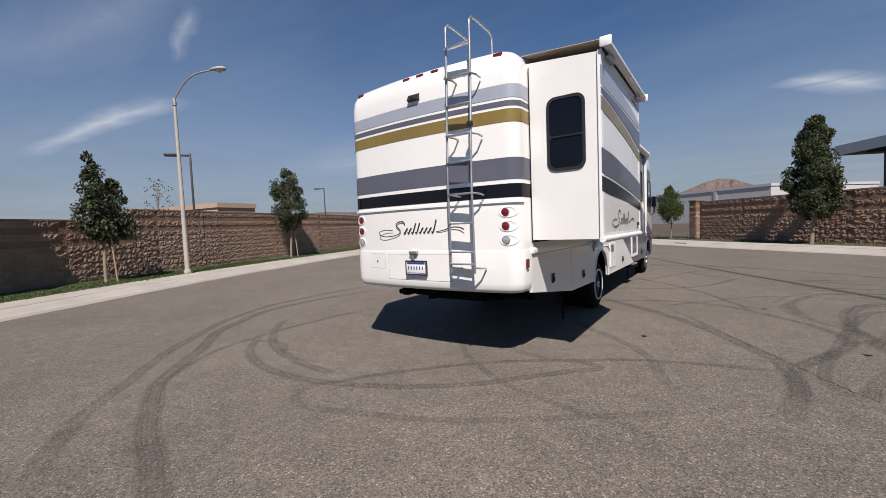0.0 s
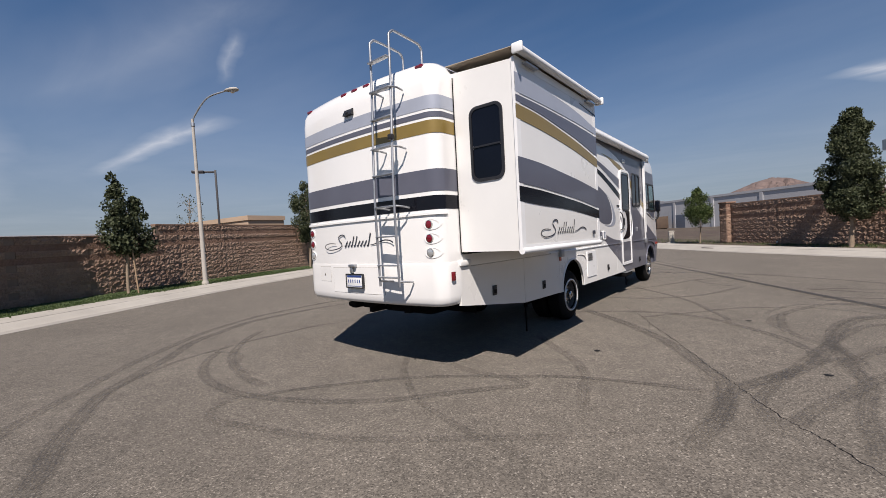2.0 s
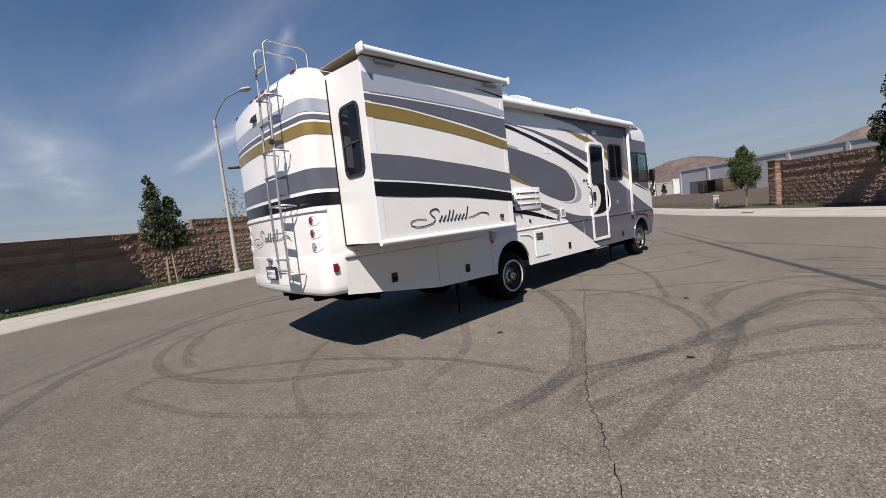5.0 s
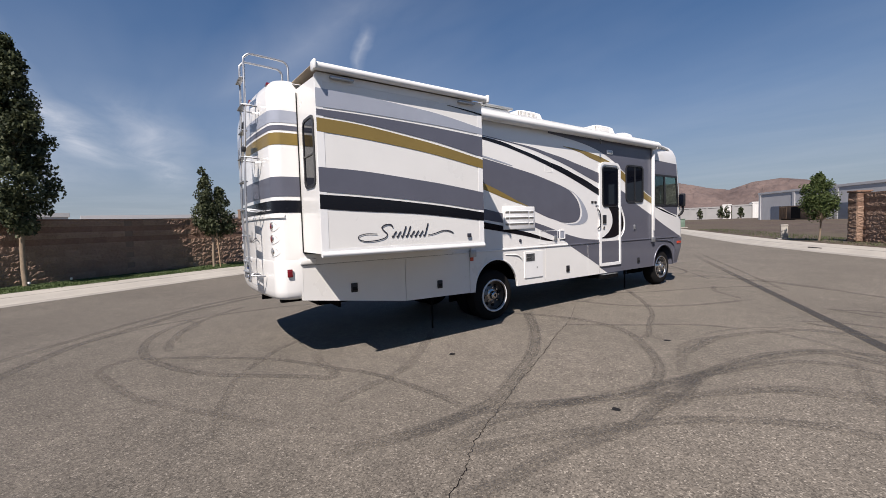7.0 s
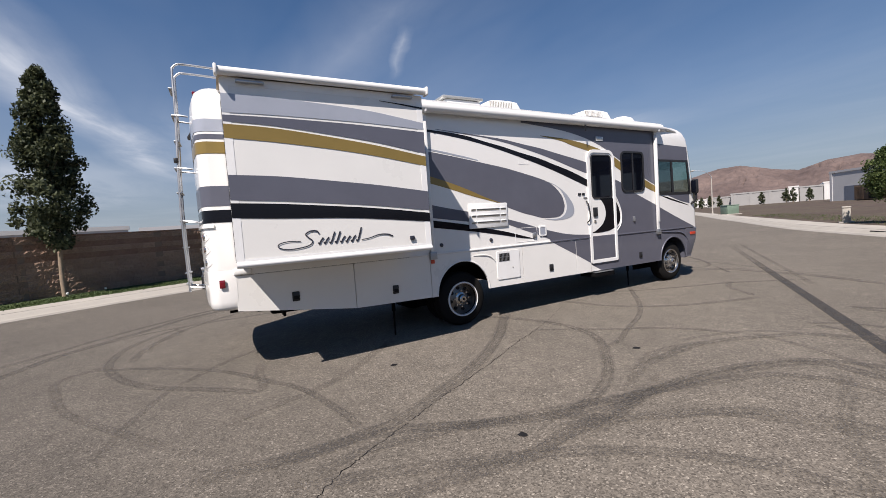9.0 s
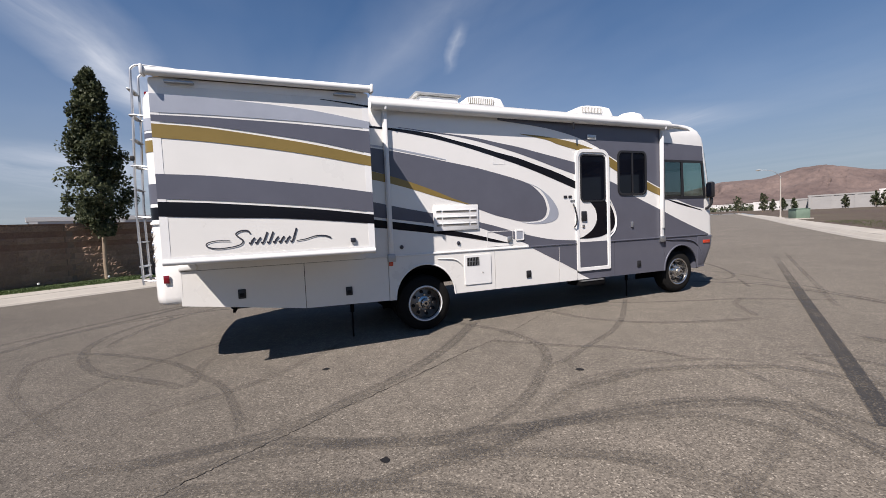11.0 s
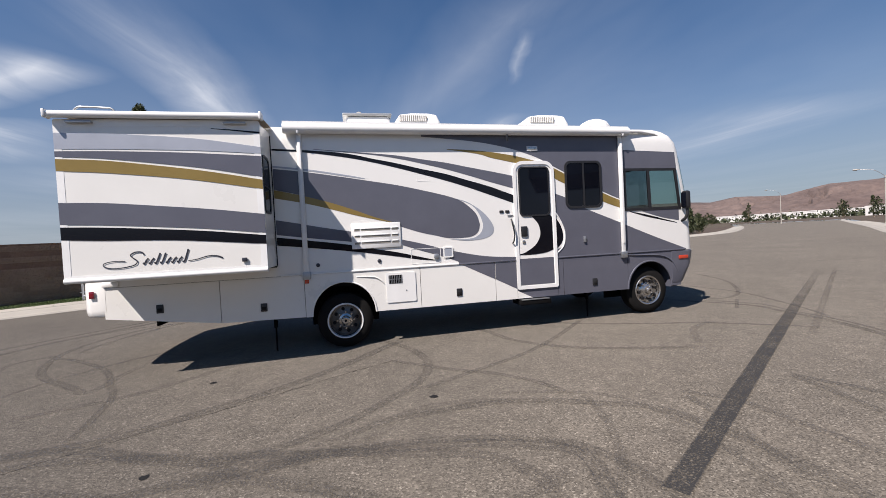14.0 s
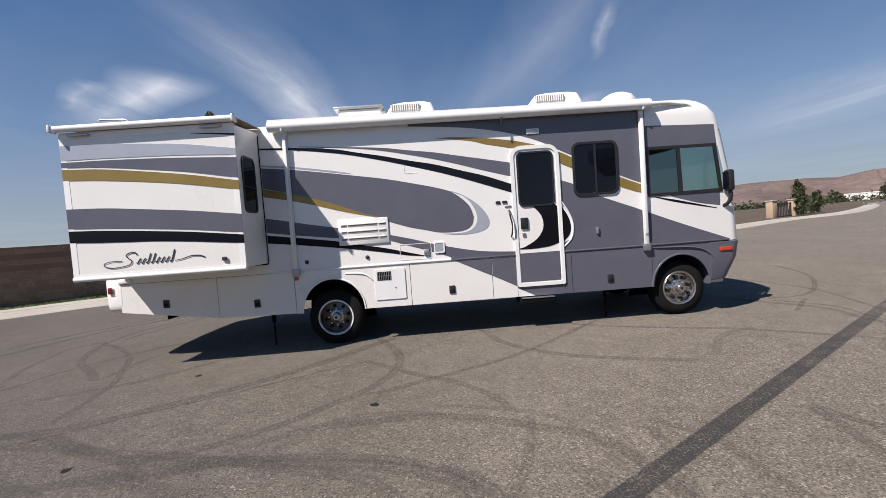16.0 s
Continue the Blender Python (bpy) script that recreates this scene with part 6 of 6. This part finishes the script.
part("grab_handle", tube(curve([(0.01, 2.72, 1.85), (0.06, 2.717, 1.78), (0.065, 2.745, 1.62), (0.06, 2.735, 1.5), (0.01, 2.73, 1.45)], 5), 0.012, 8), PLASTIC, rv, "black entry grab handle")
for y in (2.56, 2.66):
    part("switch_plate", box(0.0, 0.014, y - 0.035, y + 0.035, 1.955, 1.995, 0.006), PLASTIC, rv)
part("switch_plate", box(0.0, 0.012, 2.66, 2.76, 1.895, 1.92, 0.004), ALUMINIUM, rv)
porch = part("porch_light", box(0.0, 0.016, 3.05, 3.24, 2.955, 3.035, 0.006), TRIM, rv, "white porch light")
part("lens", box(0.014, 0.02, 3.07, 3.22, 2.97, 3.02, 0.003), CLEAR_LENS, porch)

# side window and cab window
win = part("window", frame_ring(rounded(3.715, 4.405, 1.985, 2.785, 0.1), rounded(3.75, 4.37, 2.02, 2.75, 0.08), "x", -0.01, 0.02), PLASTIC, rv, "sliding window in a black frame")
part("pane", prism(rounded(3.751, 4.065, 2.021, 2.749, 0.06), "x", -0.004, 0.010), DARK_GLASS, win)
part("pane", prism(rounded(4.055, 4.369, 2.021, 2.749, 0.06), "x", -0.006, 0.007), DARK_GLASS, win)
part("mullion", box(0.0, 0.022, 4.045, 4.075, 2.02, 2.75), PLASTIC, win)
def quad_frame(outer, inner):
    return frame_ring(outer, inner, "x", -0.012, 0.010)


cabwin = part("window", quad_frame([(4.845, 1.90), (6.0, 1.905), (5.92, 2.64), (4.845, 2.645)], [(4.885, 1.945), (5.95, 1.955), (5.875, 2.595), (4.885, 2.60)]), PLASTIC, rv, "cab side window in a black frame")
part("mullion", prism([(5.325, 1.94), (5.385, 1.94), (5.36, 2.60), (5.31, 2.60)], "x", -0.012, 0.012), PLASTIC, cabwin)
part("pane", prism([(4.88, 1.94), (5.33, 1.942), (5.315, 2.60), (4.88, 2.603)], "x", -0.004, 0.002), SMOKED_GLASS, cabwin, "smoked glass")
part("pane", prism([(5.38, 1.943), (5.955, 1.95), (5.88, 2.598), (5.355, 2.6)], "x", -0.004, 0.002), CAB_GLASS, cabwin, "green tinted glass")
farwin = part("window", frame_ring([(4.845, 1.90), (6.0, 1.905), (5.92, 2.64), (4.845, 2.645)], [(4.885, 1.945), (5.95, 1.955), (5.875, 2.595), (4.885, 2.60)], "x", -WIDTH - 0.010, -WIDTH + 0.012), PLASTIC, rv, "cab side window in a black frame")
part("pane", prism([(4.88, 1.94), (5.955, 1.95), (5.88, 2.598), (4.88, 2.603)], "x", -WIDTH - 0.002, -WIDTH + 0.004), CAB_GLASS, farwin, "green tinted glass")
# cab interior
part("dashboard", box(-2.3, -0.12, 5.62, 6.05, 1.158, 1.80, 0.05), PLASTIC, rv, "dark dashboard")
part("bulkhead", box(-2.38, -0.04, 4.60, 4.64, 1.158, 3.2), UPHOLSTERY, rv, "grey partition behind the cab")
part("headliner", box(-2.36, -0.06, 4.64, 5.6, 2.86, 2.88), UPHOLSTERY, rv)
for sx in (-0.62, -1.8):
    seat = part("cab_seat", box(sx - 0.26, sx + 0.26, 4.85, 5.35, 1.3, 1.5, 0.05), UPHOLSTERY, rv, "grey upholstered cab seat")
    part("backrest", box(sx - 0.26, sx + 0.26, 4.78, 4.92, 1.45, 2.15, 0.06), UPHOLSTERY, seat)
    part("headrest", box(sx - 0.14, sx + 0.14, 4.78, 4.89, 2.17, 2.38, 0.05), UPHOLSTERY, seat)
    part("pedestal", box(sx - 0.15, sx + 0.15, 4.95, 5.25, 1.158, 1.302), CHASSIS, seat)
rim_points = [(-1.8 + 0.2 * math.cos(t), 5.50 - 0.08 * math.sin(t), 1.86 + 0.18 * math.sin(t)) for t in (2 * math.pi * k / 24 for k in range(25))]
wheel_rim = part("steering_wheel", tube(rim_points, 0.016, 8), PLASTIC, rv, "black steering wheel")
part("column", tube([(-1.8, 5.50, 1.86), (-1.8, 5.66, 1.72)], 0.03, 8), PLASTIC, wheel_rim)
shield = bmesh.new()
srows = []
for z in np.linspace(1.75, 2.85, 8):
    pts = [p for p in plan(float(z), grow=0.006) if p[1] > front_at(float(z)) - 0.09]
    srows.append([shield.verts.new((x, y, z)) for x, y in sorted(pts)])
for a, b in zip(srows, srows[1:]):
    for k in range(min(len(a), len(b)) - 1):
        shield.faces.new((a[k], a[k + 1], b[k + 1], b[k]))
bmesh.ops.recalc_face_normals(shield, faces=list(shield.faces))
part("windscreen", shade(shield, 60), CAB_GLASS, rv, "large green tinted windscreen")
mirror = part("side_mirror", box(0.01, 0.14, 6.0, 6.10, 1.90, 2.22, 0.035), PLASTIC, rv, "black side mirror on an arm")
part("arm", tube(curve([(-0.03, 6.0, 1.68), (0.04, 6.04, 1.72), (0.08, 6.06, 1.80), (0.08, 6.06, 1.90)], 5), 0.028, 8), PLASTIC, mirror)
part("glass", box(0.022, 0.128, 5.988, 6.003, 1.93, 2.19, 0.005), DARK_GLASS, mirror)

# vents and service doors on the side
fridge = part("fridge_vent", box(0.0, 0.022, 0.155, 0.90, 1.495, 1.88, 0.012), TRIM, rv, "white louvred appliance vent")
for k in range(3):
    for y0, y1 in ((0.20, 0.28), (0.30, 0.735), (0.76, 0.86)):
        # raised grey strip painted as the shade of the slot below each louvre
        part("slot_shade", box(0.018, 0.0245, y0, y1, 1.565 + 0.1 * k, 1.592 + 0.1 * k), GUTTER, fridge)
        part("louvre", box(0.02, 0.034, y0, y1, 1.594 + 0.1 * k, 1.61 + 0.1 * k, 0.004), TRIM, fridge)
furnace = part("service_door", prism(rounded(0.635, 1.09, 0.645, 1.10, 0.015), "x", 0.0, 0.016), TRIM, rv, "white service door with a dark barred vent")
part("vent", box(0.014, 0.019, 0.675, 0.885, 0.935, 1.065, 0.002), CHASSIS, furnace)
for k in range(8):
    part("slat", box(0.018, 0.023, 0.68 + 0.0268 * k, 0.688 + 0.0268 * k, 0.939, 1.061), ALUMINIUM, furnace)
part("slat", box(0.018, 0.024, 0.677, 0.883, 1.0, 1.006), ALUMINIUM, furnace)
part("lock", spin([(0.016, 0.009), (0.022, 0.009)], (0.0, 0.94, 0.82), "x", 10), CHROME, furnace)
locker = part("service_door", frame_ring(rounded(1.04, 1.515, 1.212, 1.45, 0.02), rounded(1.048, 1.507, 1.22, 1.442, 0.018), "x", 0.0, 0.004), TRIM, rv, "framed white service hatch")
outlet = part("service_door", frame_ring(rounded(1.555, 1.715, 1.285, 1.452, 0.02), rounded(1.575, 1.695, 1.305, 1.432, 0.015), "x", 0.0, 0.016), TRIM, rv, "small framed outlet cover")
part("cover", box(0.0, 0.012, 1.576, 1.694, 1.306, 1.431), SILVER, outlet)
part("latch", box(0.004, 0.03, 1.40, 1.48, 1.275, 1.355, 0.01), ALUMINIUM, locker)
part("hatch", frame_ring(rounded(1.195, 1.40, 2.50, 2.63, 0.01), rounded(1.20, 1.395, 2.505, 2.625, 0.008), "x", 0.0, 0.003), TRIM, rv, "seam of a small white hatch")
for y, z, name in ((-2.46, 0.825, 0), (-1.13, 0.73, 0), (1.785, 0.72, 0), (4.2, 0.71, 0)):
    lat = part("door_latch", box(0.004, 0.02, y - 0.045, y + 0.045, z - 0.06, z + 0.06, 0.008), PLASTIC, rv, "black paddle latch")
    part("paddle", box(0.02, 0.028, y - 0.028, y + 0.028, z - 0.035, z + 0.01, 0.004), RUBBER, lat)
for y, z in ((0.55, 1.30), (-0.35, 1.29)):
    part("port", spin([(0, 0.03), (0.012, 0.028), (0.02, 0.015)], (0.0, y, z), "x", 14), EMBLEM, rv)
part("port", box(0.0, 0.03, 4.02, 4.06, 1.4, 1.5, 0.006), ALUMINIUM, rv)

# roof equipment
def roof_ac(y0, y1, x, name, label):
    rings = []
    for z, g in ((3.39, 0.0), (3.56, 0.02), (3.68, 0.07), (3.715, 0.16), (3.73, 0.26)):
        rings.append([(px, py, z) for px, py in rounded(x - 0.36 + g * 0.6, x + 0.36 - g * 0.6, y0 + g * 1.6, y1 - g, 0.07)])
    unit = part(name, loft(rings, angle=50), TRIM, rv, label)
    part("grille", box(x + 0.33, x + 0.358, y0 + 0.10, y0 + 0.56, 3.56, 3.655), GUTTER, unit, "grey grille")
    for k in range(13):
        part("louvre", box(x + 0.34, x + 0.366, y0 + 0.105 + 0.035 * k, y0 + 0.121 + 0.035 * k, 3.56, 3.655), TRIM, unit)


roof_ac(0.93, 1.75, -0.8, "air_conditioner", "white rooftop air conditioner")
roof_ac(3.25, 4.13, -0.8, "air_conditioner", "white rooftop air conditioner")
part("roof_hatch", box(-1.1, -0.5, 0.18, 0.88, 3.40, 3.65, 0.04), TRIM, rv, "white roof vent cover")
part("roof_hatch_lid", box(-1.13, -0.47, 0.12, 0.91, 3.652, 3.695, 0.015), CLEAR_LENS, rv, "pale grey vent lid")
part("satellite_dome", spin([(3.38, 0.30), (3.57, 0.29), (3.65, 0.24), (3.70, 0.14), (3.715, 0.0)], (-0.8, 4.83, 0), "z", 28), TRIM, rv, "white domed antenna")
